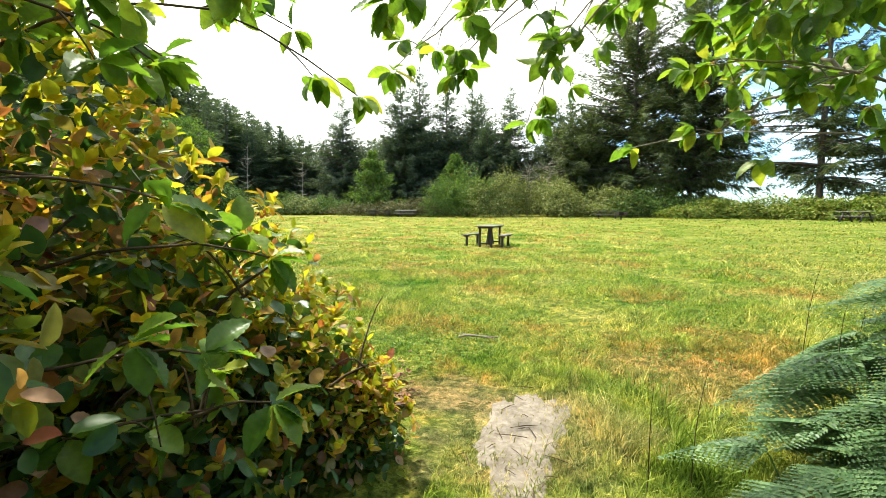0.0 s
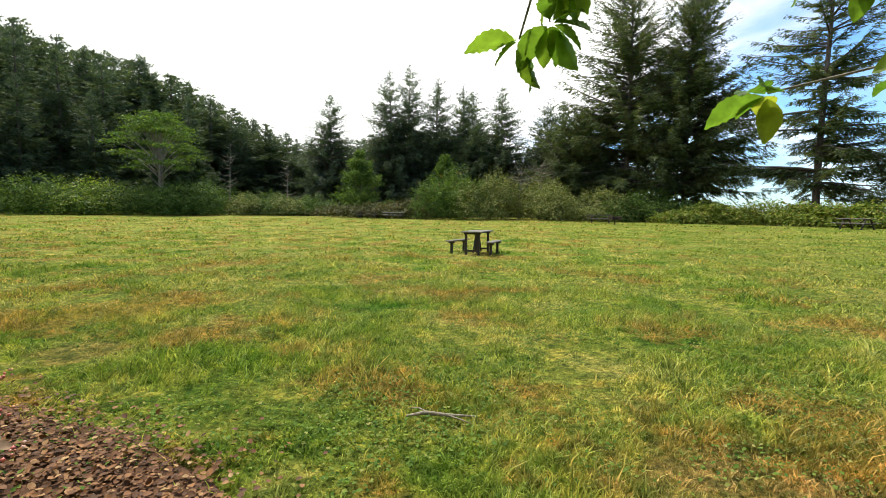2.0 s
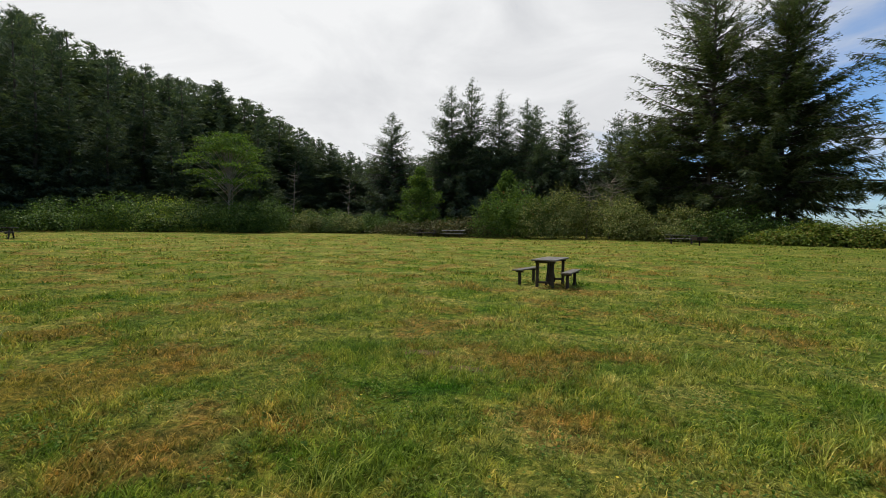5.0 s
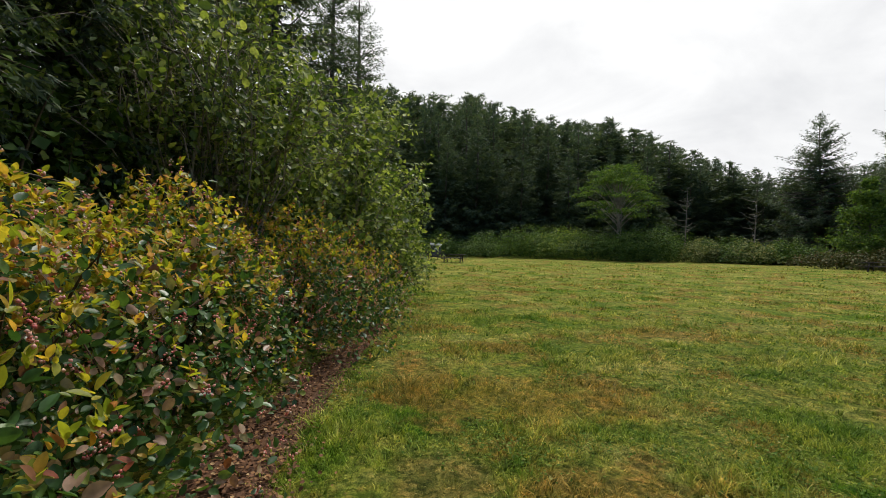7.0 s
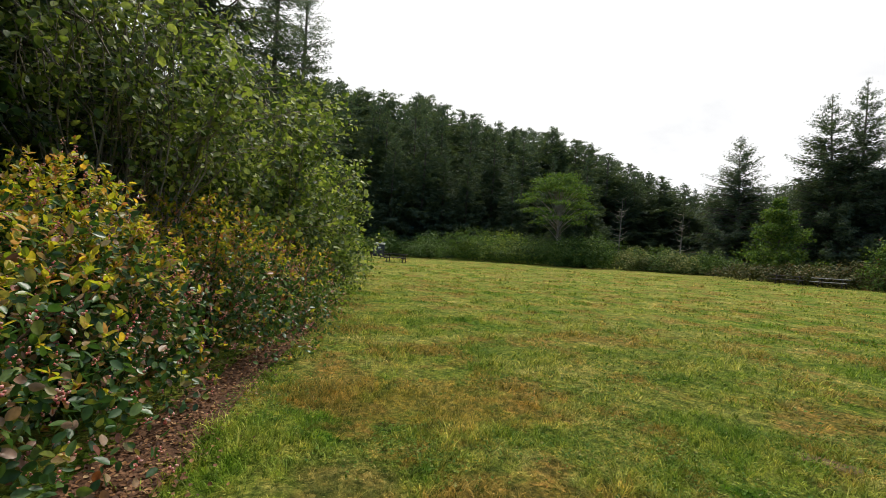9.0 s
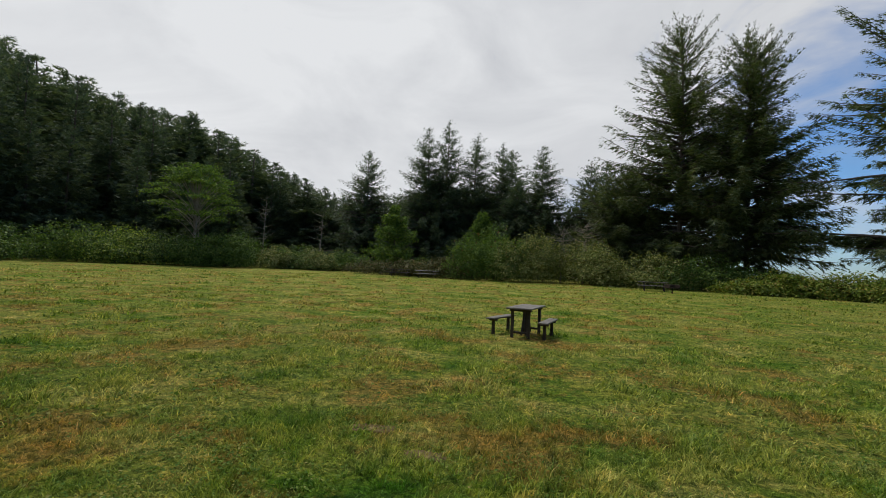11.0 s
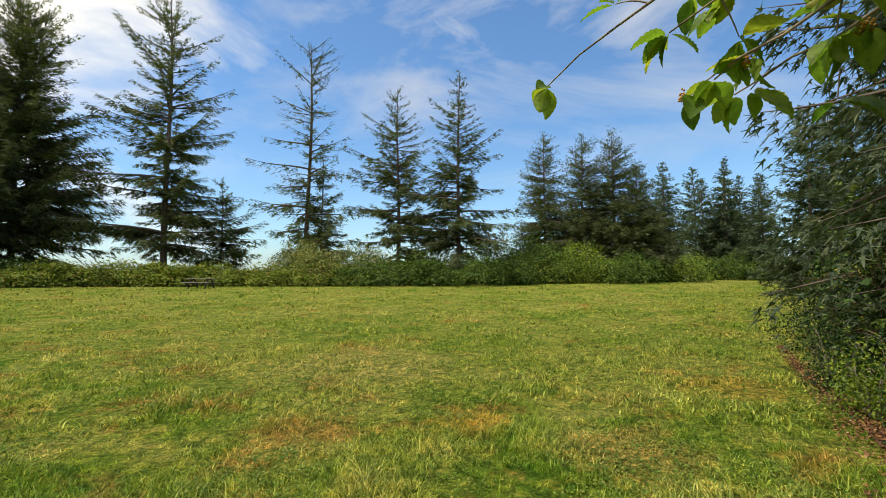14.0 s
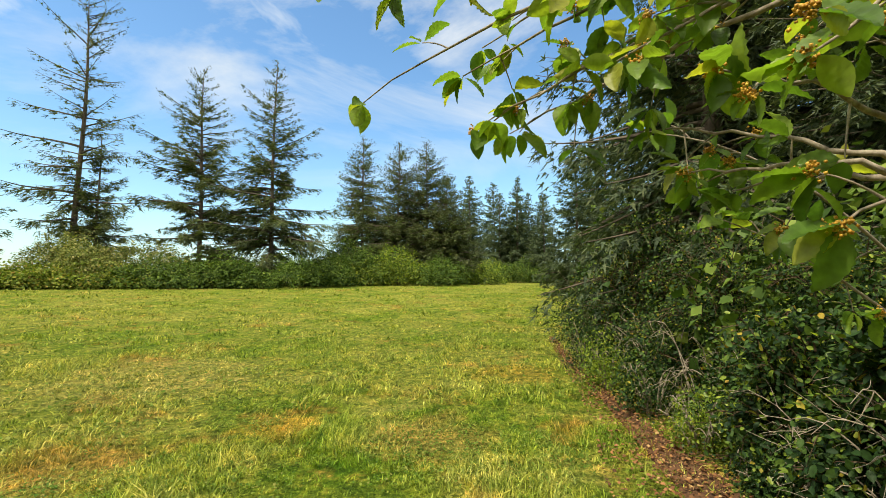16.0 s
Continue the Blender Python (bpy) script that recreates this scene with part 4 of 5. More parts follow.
def bare_twigs(x, y, n, reach, h, seed):
    """A tangle of leafless crooked twigs arching out of a shrub's foot."""
    g = np.random.default_rng(seed)
    pairs = []
    for k in range(n):
        a = g.uniform(0.1, 0.95) * np.pi
        L = reach * g.uniform(0.5, 1.0)
        e = np.array((L * math.cos(a), 0.75 * L * math.sin(a), h * g.uniform(0.1, 1.0)))
        pts = bezier(g.normal(0, 0.12, 3) * (1, 1, 0), (e[0] * 0.4, e[1] * 0.4, e[2] + 0.25 * h), e, 9)
        pts[1:] += np.cumsum(g.normal(0, 0.018, (8, 3)), 0)
        pts[:, 2] = np.maximum(pts[:, 2], 0.01)
        pairs.append(tube(pts, np.linspace(0.008, 0.002, 9), 5))
        for _ in range(3):
            p = pts[g.integers(3, 8)]
            q = p + g.normal(0, 0.16, 3)
            pairs.append(tube(bezier(p, (p + q) / 2 + g.normal(0, 0.02, 3), q, 5), np.linspace(0.004, 0.0012, 5), 4))
    ob = new("bare_twigs", mesh_np("bare_twigs", *join(pairs), M_TWIG, True))
    ob.matrix_world = pose(x, y, 0)
    tagged(ob, "tangle of bare pale grey twigs in the shrubs", "twigs", kind="stuff")


bare_twigs(3.05, 3.72, 26, 0.85, 1.15, 61)
bare_twigs(3.9, 3.7, 18, 0.8, 0.8, 62)
bare_twigs(6.2, 3.75, 12, 0.8, 1.2, 63)

# the bushes round the meadow
def young_tree(R, h, mat, seed):
    """A leafy cone: ascending limbs with leaf sprays, widest a third of the way up."""
    g = np.random.default_rng(seed)
    pairs = [tube(np.stack([np.zeros(6), np.zeros(6), np.linspace(-0.05, h * 0.95, 6)], 1), np.linspace(0.12, 0.02, 6), 6)]
    P = []
    for k in range(130):
        f = g.random() ** 1.1
        z, a = h * (0.06 + 0.9 * f), g.uniform(0, 2 * np.pi)
        r = R * (1 - f) ** 0.75 * g.uniform(0.6, 1.1) + 0.1
        e = np.array((r * math.cos(a), r * math.sin(a), z + 0.22 * r))
        pairs.append(tube(bezier((0, 0, z * 0.9), (e[0] * 0.5, e[1] * 0.5, z), e, 5), np.linspace(0.03, 0.01, 5), 3))
        t = g.random(70)[:, None] ** 0.6
        P.append(np.array((0, 0, z * 0.9)) * (1 - t) + e * t + g.normal(0, 0.16, (70, 3)))
    P = np.concatenate(P)
    V = scatter(P, g.normal(0, 1, P.shape), g.normal(0, 0.5, P.shape) + (0, 0, 1), g.uniform(0.16, 0.34, len(P)), KITE, 0.7)
    return [("stemwork", mesh_np("young_tree_stems", *join(pairs), M_BARK)), ("foliage", mesh_np("young_tree_leaves", *V, mat))]


FAR = (
    ("gtree", -21.8, 60.4, 4.3, 8.6, M_LIGHTTREE, "conical light green young tree"),
    ("gtree", -11.4, 63.4, 3.6, 8.2, M_LIGHTTREE, "conical light green young tree"),
    ("bush", -48.4, 42.5, 3.7, 3.7, M_LIGHTTREE, "rounded green bush at the wood edge"),
    ("bush", -52.5, 37.5, 3.5, 3.0, M_DARKBUSH, "dark bush at the wood edge"),
    ("bush", -43.5, 47.5, 3.4, 3.3, M_DARKBUSH, "dark bush at the wood edge"),
    ("bush", -37.6, 51.0, 2.4, 3.9, M_DARKBUSH, "rounded dark green bush at the wood edge"),
    ("bush", -35.5, 56.6, 2.2, 3.2, M_PALEBUSH, "pale greyish willow bush"),
    ("bush", -31.8, 58.0, 2.4, 2.9, M_PALEBUSH, "pale greyish willow bush"),
    ("bush", -8.5, 55.5, 2.6, 5.3, M_LIGHTTREE, "yellowish green bush with reddish shoots"),
    ("bush", -4.3, 57.1, 3.3, 6.0, M_PALEBUSH, "pale thicket of greyish willow"),
    ("bush", 0.8, 57.3, 3.4, 5.3, M_PALEBUSH, "pale thicket of greyish willow"),
    ("bush", 6.5, 54.8, 3.0, 3.4, M_PALEBUSH, "greyish green bush beside the willow thicket"),
    ("bush", 11.6, 53.9, 3.4, 3.2, M_DARKBUSH, "dense green bush beside the spruces"),
    ("bush", 32.3, 40.5, 3.6, 4.5, M_PALEBUSH, "domed olive bush behind the hedge"),
    ("bush", 35.6, 37.0, 2.8, 4.1, M_PALEBUSH, "domed olive bush behind the hedge"),
    ("bush", 36.1, 29.7, 3.0, 3.0, M_DARKBUSH, "dark bush under the spruces"),
)
FAR2 = (
    ("bush", 40.2, 25.8, 3.6, 3.3, M_DARKBUSH, "dark bush under the spruces"),
    ("bush", 45.6, 22.3, 3.0, 4.8, M_DARKBUSH, "tall bush in the meadow corner"),
    ("bush", 46.9, 17.9, 3.0, 4.0, M_SHRUB, "green bush in the meadow corner"),
    ("bush", 49.8, 13.6, 3.1, 3.2, M_DARKBUSH, "dark bush in the meadow corner"),
    ("bush", 62.4, 8.9, 2.6, 3.0, M_SHRUB, "green bush beside the far gap"),
    ("bush", 60.4, 4.2, 2.9, 3.2, M_DARKBUSH, "dark bush beside the far gap"),
    ("hedge", 16.0, 49.4, 3.0, 2.1, M_FARSALAL, "low sunlit salal hedge along the meadow"),
    ("hedge", 19.9, 46.6, 2.8, 2.2, M_FARSALAL, "low sunlit salal hedge along the meadow"),
    ("hedge", 23.6, 43.5, 3.0, 2.0, M_FARSALAL, "low sunlit salal hedge along the meadow"),
    ("hedge", 27.0, 39.8, 2.9, 1.9, M_FARSALAL, "low sunlit salal hedge along the meadow"),
    ("hedge", 29.8, 35.9, 2.9, 1.8, M_FARSALAL, "low sunlit salal hedge along the meadow"),
    ("hedge", 32.2, 32.4, 2.4, 2.3, M_DARKBUSH, "low dark green hedge beside the salal"),
    ("hedge", -13.0, 55.8, 3.6, 2.2, M_BROWNSALAL, "low brownish hedge before the spruces"),
    ("hedge", -18.4, 56.6, 3.8, 2.0, M_BROWNSALAL, "low brownish hedge before the spruces"),
    ("hedge", -25.0, 61.0, 4.0, 0.9, M_BROWNSALAL, "very low brownish scrub at the meadow edge"),
    ("bush", -55.5, 32.5, 3.0, 2.8, M_DARKBUSH, "dark bush at the wood edge"),
    ("bush", -46.0, 45.5, 3.4, 3.5, M_SHRUB, "leafy green bush at the wood edge"),
    ("bush", -40.5, 50.8, 2.8, 3.4, M_DARKBUSH, "dark bush at the wood edge"),
    ("bush", -33.8, 58.8, 2.6, 2.8, M_DARKBUSH, "dark bush at the wood edge"),
    ("bush", -37.8, 55.5, 2.6, 3.0, M_DARKBUSH, "dark bush at the wood edge"),
    ("bush", -29.0, 61.5, 2.6, 2.4, M_DARKBUSH, "dark bush at the wood edge"),
    ("bush", -60.0, 28.0, 3.4, 3.0, M_DARKBUSH, "dark bush at the wood edge"),
    ("hedge", 34.4, 29.0, 2.6, 2.2, M_DARKBUSH, "low dark green hedge beside the spruces"),
    ("bush", 43.0, 24.0, 3.0, 3.2, M_DARKBUSH, "dark bush under the spruces"),
    ("bush", 53.5, 11.0, 2.6, 2.6, M_SHRUB, "green bush in the meadow corner"),
)
for i, (kind, x, y, w, h, mat, label) in enumerate(FAR + FAR2):
    if kind == "gtree":
        me = young_tree(w, h, mat, 200 + i)
    else:
        me = shrub_meshes("far_bush", w * 1.75, max(2.4, w * 0.9) if kind == "bush" else 1.8, h * (1.0 if x > 5 or kind == "hedge" else 0.9 if mat is M_PALEBUSH else 1.14), int(6500 + 700 * w * h), 0.165, mat, 200 + i, lump=0.45, deep=0.3, width=0.95, lobes=16, wide=0.78, low=0.5, face=1.7, toss=0.3, flat=0.6, stems=6, gaps=1.1, tips=200 if i == 8 else 0, tip_mat=M_REDLEAF)
    shrub(me, x, y, (i * 47) % 360 if kind != "hedge" else math.degrees(math.atan2(y - 6, x)) - 90, label, {"gtree": "young_tree", "bush": "bush", "hedge": "hedge_shrub"}[kind], "bushes round the meadow", "tree" if kind == "gtree" else "bush")


# ---- the light green tree at the wood edge ----
def layered_tree(x, y, top, R):
    """A spreading broadleaf tree with flat layers of leaves on bare limbs."""
    g = np.random.default_rng(5)
    H = top
    pairs = [tube(bezier((0, 0, -0.1), (0.3, 0, H * 0.4), (0.1, 0.2, H * 0.85), 9), np.linspace(0.22, 0.05, 9), 7)]
    Ps = []
    for k in range(52):
        a, f = k * 2.4 + g.normal(0, 0.3), g.uniform(0.0, 1.0) ** 0.8
        hz = H * (0.42 + 0.56 * f)
        r = R * math.sqrt(max(0.03, 1 - f ** 1.7)) * g.uniform(0.45, 1.1)
        e = np.array((r * math.cos(a), r * math.sin(a), hz + g.normal(0, 0.2)))
        pairs.append(tube(bezier((0.1, 0.1, hz * 0.62), (e[0] * 0.5, e[1] * 0.5, hz * 0.93), e, 7), np.linspace(0.06, 0.015, 7), 4))
        m = 170
        q = g.normal(0, 1, (m, 3)) * (R * 0.13, R * 0.13, 0.09) + e
        q[:, 2] -= 0.10 * np.hypot(q[:, 0] - e[0], q[:, 1] - e[1]) ** 2
        Ps.append(q)
    P = np.concatenate(Ps)
    crown = scatter(P, g.normal(0, 1, P.shape), g.normal(0, 0.6, P.shape) + (0, 0, 1), g.uniform(0.14, 0.3, len(P)), KITE, 0.7)
    ob = root("broadleaf_tree", x, y, float(gz(x, y)))
    child("trunk", mesh_np("broadleaf_trunk", *join(pairs), M_TWIG, True), ob)
    child("crown", mesh_np("broadleaf_crown", *crown, M_LIGHTTREE), ob)
    tagged(ob, "spreading light green tree in flat leafy layers", "tree")


layered_tree(-42.7, 50.5, 11.8, 5.4)


def snag(x, y, h, seed, n=26, R=1.6, label="bare grey dead tree"):
    g = np.random.default_rng(seed)
    pairs = [tube(np.stack([np.linspace(0, 0.3, 6), np.zeros(6), np.linspace(0, h, 6)], 1), np.linspace(0.09, 0.02, 6), 5)]
    for k in range(n):
        a, z = g.uniform(0, 2 * np.pi), h * g.uniform(0.25, 0.98)
        L = R * g.uniform(0.3, 1.0)
        e = (L * math.cos(a), L * math.sin(a), z + L * g.uniform(0.1, 0.9))
        pairs.append(tube(bezier((0.1, 0, z), (e[0] * 0.5, e[1] * 0.5, z), e, 5), np.linspace(0.035, 0.008, 5), 3))
    ob = new("dead_tree", mesh_np("dead_tree", *join(pairs), M_TWIG))
    ob.matrix_world = pose(x, y, float(gz(x, y)) - 0.05)
    tagged(ob, label, "tree")


snag(-37.5, 56.0, 9.0, 3)
snag(-32.5, 61.0, 7.5, 4)
snag(-44.5, 53.0, 8.5, 5, 12, 0.8)
snag(0.5, 58.5, 6.3, 6, 60, 2.6, "bare pale twigs rising from the willow thicket")
snag(-1.8, 58.5, 5.9, 8, 50, 2.4, "bare pale twigs rising from the willow thicket")


# ---- picnic furniture ----
def box(bm, x0, x1, y0, y1, z0, z1, m=None, bevel=0.008):
    before = set(bm.verts)
    bmesh.ops.create_cube(bm, size=1.0)
    vs = [v for v in bm.verts if v not in before]
    for v in vs:
        v.co = Vector((x0 + (v.co.x + 0.5) * (x1 - x0), y0 + (v.co.y + 0.5) * (y1 - y0), z0 + (v.co.z + 0.5) * (z1 - z0)))
    es = list({e for v in vs for e in v.link_edges})
    r = bmesh.ops.bevel(bm, geom=es, offset=bevel, segments=1, affect="EDGES", profile=0.5)
    if m is not None:
        moved = {v for f in r["faces"] for v in f.verts} | {v for v in vs if v.is_valid}
        bmesh.ops.transform(bm, matrix=m, verts=list(moved))
    return bm


def board(parent, name, x0, x1, y0, y1, z0, z1, mat, m=None, label=""):
    return part(name, box(bmesh.new(), x0, x1, y0, y1, z0, z1, m), mat, parent, label)


def leg_matrix(x, y, z, rx=0, ry=0):
    return pose(x, y, z, rx, ry, 0)


def field_table(x, y, rz, L=1.75, W=0.66, H=0.77):
    """The heavy table: planked top on corner posts with a low stretcher and crossed braces."""
    ob = root("picnic_table", x, y, float(gz(x, y)), rz)
    n = 4
    for k in range(n):
        a = -W / 2 + W * k / n
        board(ob, "plank", a + 0.004, a + W / n - 0.004, -L / 2 + 0.01 * (k % 2), L / 2 - 0.012 * (k % 3), H - 0.042, H, M_WOODTOP)
    for yy in (-L / 2 + 0.22, L / 2 - 0.22):
        board(ob, "cross_beam", -W / 2 + 0.05, W / 2 - 0.05, yy - 0.05, yy + 0.05, H - 0.100, H - 0.044, M_WOOD)
        for s in (-1, 1):
            board(ob, "leg", s * 0.21 - 0.036, s * 0.21 + 0.036, yy - 0.036, yy + 0.036, -0.05, H - 0.098, M_WOOD)
        board(ob, "stretcher", -0.174, 0.174, yy - 0.025, yy + 0.025, 0.11, 0.165, M_WOOD)
    for s in (-1, 1):
        board(ob, "brace", -0.024, 0.024, -0.024, 0.024, -0.38, 0.33, M_WOOD, leg_matrix(0, s * 0.30, 0.40, s * 26, 0))
    board(ob, "post", -0.03, 0.03, -0.03, 0.03, -0.05, H - 0.044, M_WOOD, leg_matrix(0, 0, 0))
    tagged(ob, "weathered dark wooden picnic table with lighter grey top", "picnic table")


def field_bench(x, y, rz, L=1.65, W=0.25, H=0.45):
    ob = root("picnic_bench", x, y, float(gz(x, y)), rz)
    for k in range(2):
        a = -W / 2 + W * k / 2
        board(ob, "seat_plank", a + 0.004, a + W / 2 - 0.004, -L / 2 + 0.012 * k, L / 2, H - 0.04, H, M_WOODTOP)
    for yy in (-L / 2 + 0.24, L / 2 - 0.24):
        board(ob, "seat_beam", -W / 2 + 0.02, W / 2 - 0.02, yy - 0.045, yy + 0.045, H - 0.095, H - 0.042, M_WOOD)
        board(ob, "leg", -0.038, 0.038, -0.032, 0.032, -0.05, H - 0.09, M_WOOD, leg_matrix(0, yy, 0, 0, 0))
    tagged(ob, "weathered dark wooden bench beside the picnic table", "bench", "benches of the field table")


field_table(-1.66, 18.95, -9, 1.62)
field_bench(-2.36, 19.20, -16, 1.45)
field_bench(-1.08, 18.75, -8, 1.45)


def far_table(x, y, rz, mat, label, L=2.3):
    """Park table whose benches hang on the same slanted frame."""
    ob = root("picnic_table", x, y, float(gz(x, y)), rz)
    for k in range(5):
        a = -0.37 + 0.148 * k
        board(ob, "plank", -L / 2, L / 2, a + 0.004, a + 0.144, 0.71, 0.76, mat)
    for s in (-1, 1):
        for k in range(2):
            a = s * 0.72 - 0.14 + 0.14 * k
            board(ob, "seat_plank", -L / 2, L / 2, a + 0.004, a + 0.136, 0.41, 0.46, mat)
    for xx in (-L * 0.32, L * 0.32):
        board(ob, "bearer", xx - 0.045, xx + 0.045, -0.84, 0.84, 0.33, 0.405, M_WOOD)
        board(ob, "top_beam", xx - 0.045, xx + 0.045, -0.34, 0.34, 0.64, 0.705, M_WOOD)
        for s in (-1, 1):
            board(ob, "leg", -0.04, 0.04, -0.045, 0.045, -0.42, 0.34, M_WOOD, leg_matrix(xx + 0.09, s * 0.42, 0.36, s * 30, 0))
    for s in (-1, 1):
        board(ob, "brace", -0.03, 0.03, -0.03, 0.03, -0.32, 0.32, M_WOOD, leg_matrix(s * L * 0.16, 0, 0.5, 0, s * 52))
    tagged(ob, label, "picnic table", "tables round the meadow")


far_table(-18.3, 53.4, 4, M_WOOD, "dark wooden picnic table before the hedge", 2.6)
far_table(-15.3, 53.4, 2, M_PALEWOOD, "pale weathered picnic table before the hedge", 2.4)
far_table(6.1, 49.6, -6, M_WOODTOP, "grey wooden picnic table before the bushes", 2.4)
far_table(21.4, 39.8, -62, M_WOODTOP, "grey wooden picnic table near the salal hedge", 2.0)
far_table(-45.6, 26.8, 42, M_WOOD, "dark wooden picnic table near the bin", 2.3)
far_table(-38.4, 25.4, 48, M_WOOD, "dark wooden picnic table near the wood", 2.3)


def grill(x, y):
    ob = root("park_grill", x, y, float(gz(x, y)), 25)
    bm = bmesh.new()
    bmesh.ops.create_cone(bm, cap_ends=True, segments=12, radius1=0.05, radius2=0.05, depth=0.5, matrix=pose(0, 0, 0.2))
    part("post", bm, M_IRON, ob)
    bm = bmesh.new()
    box(bm, -0.45, 0.45, -0.32, 0.32, 0.42, 0.46)
    box(bm, -0.45, -0.42, -0.32, 0.32, 0.46, 0.70)
    box(bm, 0.42, 0.45, -0.32, 0.32, 0.46, 0.70)
    box(bm, -0.42, 0.42, 0.29, 0.32, 0.46, 0.70)
    part("fire_box", bm, M_IRON, ob)
    bm = bmesh.new()
    for k in range(9):
        box(bm, -0.41, 0.41, -0.28 + 0.065 * k, -0.262 + 0.065 * k, 0.60, 0.618, bevel=0.003)
    part("grate", bm, M_IRON, ob)
    bm = bmesh.new()
    box(bm, -0.62, -0.45, -0.02, 0.02, 0.60, 0.63, bevel=0.005)
    part("handle", bm, M_IRON, ob)
    tagged(ob, "rusty dark iron park grill on a post", "grill")


grill(7.0, 46.4)


def cabin(x, y, rz):
    """The small grey bin with its pale roof, built like a little cabin."""
    ob = root("portable_cabin", x, y, float(gz(x, y)), rz)
    bm = bmesh.new()
    box(bm, -0.62, 0.62, -0.6, 0.6, 0.06, 1.38, bevel=0.05)
    part("body", bm, M_BIN, ob)
    bm = bmesh.new()
    box(bm, -0.70, 0.70, -0.68, 0.68, 1.38, 1.60, bevel=0.09)
    part("roof", bm, M_WHITE, ob, "white rounded roof")
    bm = bmesh.new()
    box(bm, -0.66, 0.66, -0.64, 0.64, -0.02, 0.06, bevel=0.02)
    part("base", bm, M_IRON, ob)
    bm = bmesh.new()
    box(bm, -0.42, 0.42, -0.625, -0.602, 0.14, 1.30, bevel=0.008)
    d = part("door", bm, M_BIN, ob)
    bm = bmesh.new()
    box(bm, -0.10, 0.26, -0.640, -0.627, 0.92, 1.10, bevel=0.004)
    part("sign_plate", bm, M_WHITE, d, "small white plate")
    tagged(ob, "dark grey plastic bin with a white roof", "cabin")


cabin(-50.6, 29.6, 62)


# ---- the leafy shrub that hangs over the way in ----
def big_leaf(seed):
    """A pleated oval leaf, one unit long, ribbed along its side veins."""
    n, m = 18, 2
    V, F = [], []
    for i in range(n + 1):
        t = i / n
        w = 0.28 * math.sin(math.pi * min(1, t ** 0.9)) ** 0.85
        for j in range(-m, m + 1):
            s = j / m
            rib = 0.024 * math.cos((t - 0.16 * abs(s)) * 2 * math.pi * 7.0) * min(1, abs(s) * 3) * (w > 0.05)
            V.append((t, w * s, 0.10 * abs(s) * w / 0.28 - 0.20 * (t - 0.2) ** 2 + rib + 0.01 * math.sin(seed + t * 9) * s))
    k = 2 * m + 1
    for i in range(n):
        for j in range(k - 1):
            a = i * k + j
            F.append((a, a + 1, a + k + 1, a + k))
    return mesh_np("leaf", V, F, M_BIGLEAF, True)


LEAVES = [big_leaf(s) for s in (0, 1.7)]


def leafy_shrub(name, base, branches, label, seed, leaf=(0.09, 0.145), twig=M_TWIG, thick=0.0085, whorl=(5, 9)):
    """branches: start, bend, end, clusters, buds. Every leaf is its own part."""
    g = np.random.default_rng(seed)
    ob = root(name, *base)
    inv = Vector(base)

    def put(p, d, up, s):
        me = LEAVES[g.integers(2)]
        lf = child("leaf", me, ob)
        X = Vector(d).normalized()
        Y = Vector(up).cross(X).normalized()
        Z = X.cross(Y)
        R = Matrix((X, Y, Z)).transposed().to_4x4()
        lf.matrix_basis = Matrix.Translation(Vector(p) - inv) @ R @ Matrix.Diagonal((s, s, s, 1))

    for a, b, c, count, buds in branches:
        pts = bezier(a, b, c, 14)
        pts[1:-1] += np.cumsum(g.normal(0, 0.011, (12, 3)), 0) * np.linspace(1, 0, 12)[:, None] + g.normal(0, 0.006, (12, 3))
        child("branch", mesh_np("branch", *tube(pts - np.array(base), np.linspace(thick, 0.0028, 14), 7), twig, True), ob)
        for k in range(count):
            t = 1.0 - 0.62 * k / max(1, count)
            i = min(12, int(t * 13))
            p = pts[i] + (pts[i + 1] - pts[i]) * (t * 13 - i)
            d0 = unit(pts[i + 1] - pts[i])
            if k:
                out = unit(d0 * 0.6 + g.normal(0, 0.6, 3) + (0, 0, -0.1))
                q = p + out * g.uniform(0.06, 0.2)
                child("twig", mesh_np("twig", *tube(bezier(p, (p + q) / 2 + (0, 0, 0.02), q, 5) - np.array(base), np.linspace(0.004, 0.002, 5), 5), twig, True), ob)
                p, d0 = q, out
            for _ in range(g.integers(*whorl)):
                d = unit(d0 * 0.55 + g.normal(0, 0.75, 3) + (0, 0, -0.45))
                up = unit(g.normal(0, 0.45, 3) + (0, 0, 1.0))
                put(p + d * 0.012, d, up, g.uniform(*leaf))
            if buds and g.random() < buds:
                Q = p + g.normal(0, 0.0115, (60, 3)) + d0 * 0.02
                child("panicle", mesh_np("panicle", *scatter(Q - np.array(base), g.normal(0, 1, Q.shape), g.normal(0, 1, Q.shape), g.uniform(0.007, 0.012, 60), BEAD), M_BERRY, True), ob, "ochre flower buds")["kind"] = "stuff"
    return tagged(ob, label, "shrub")


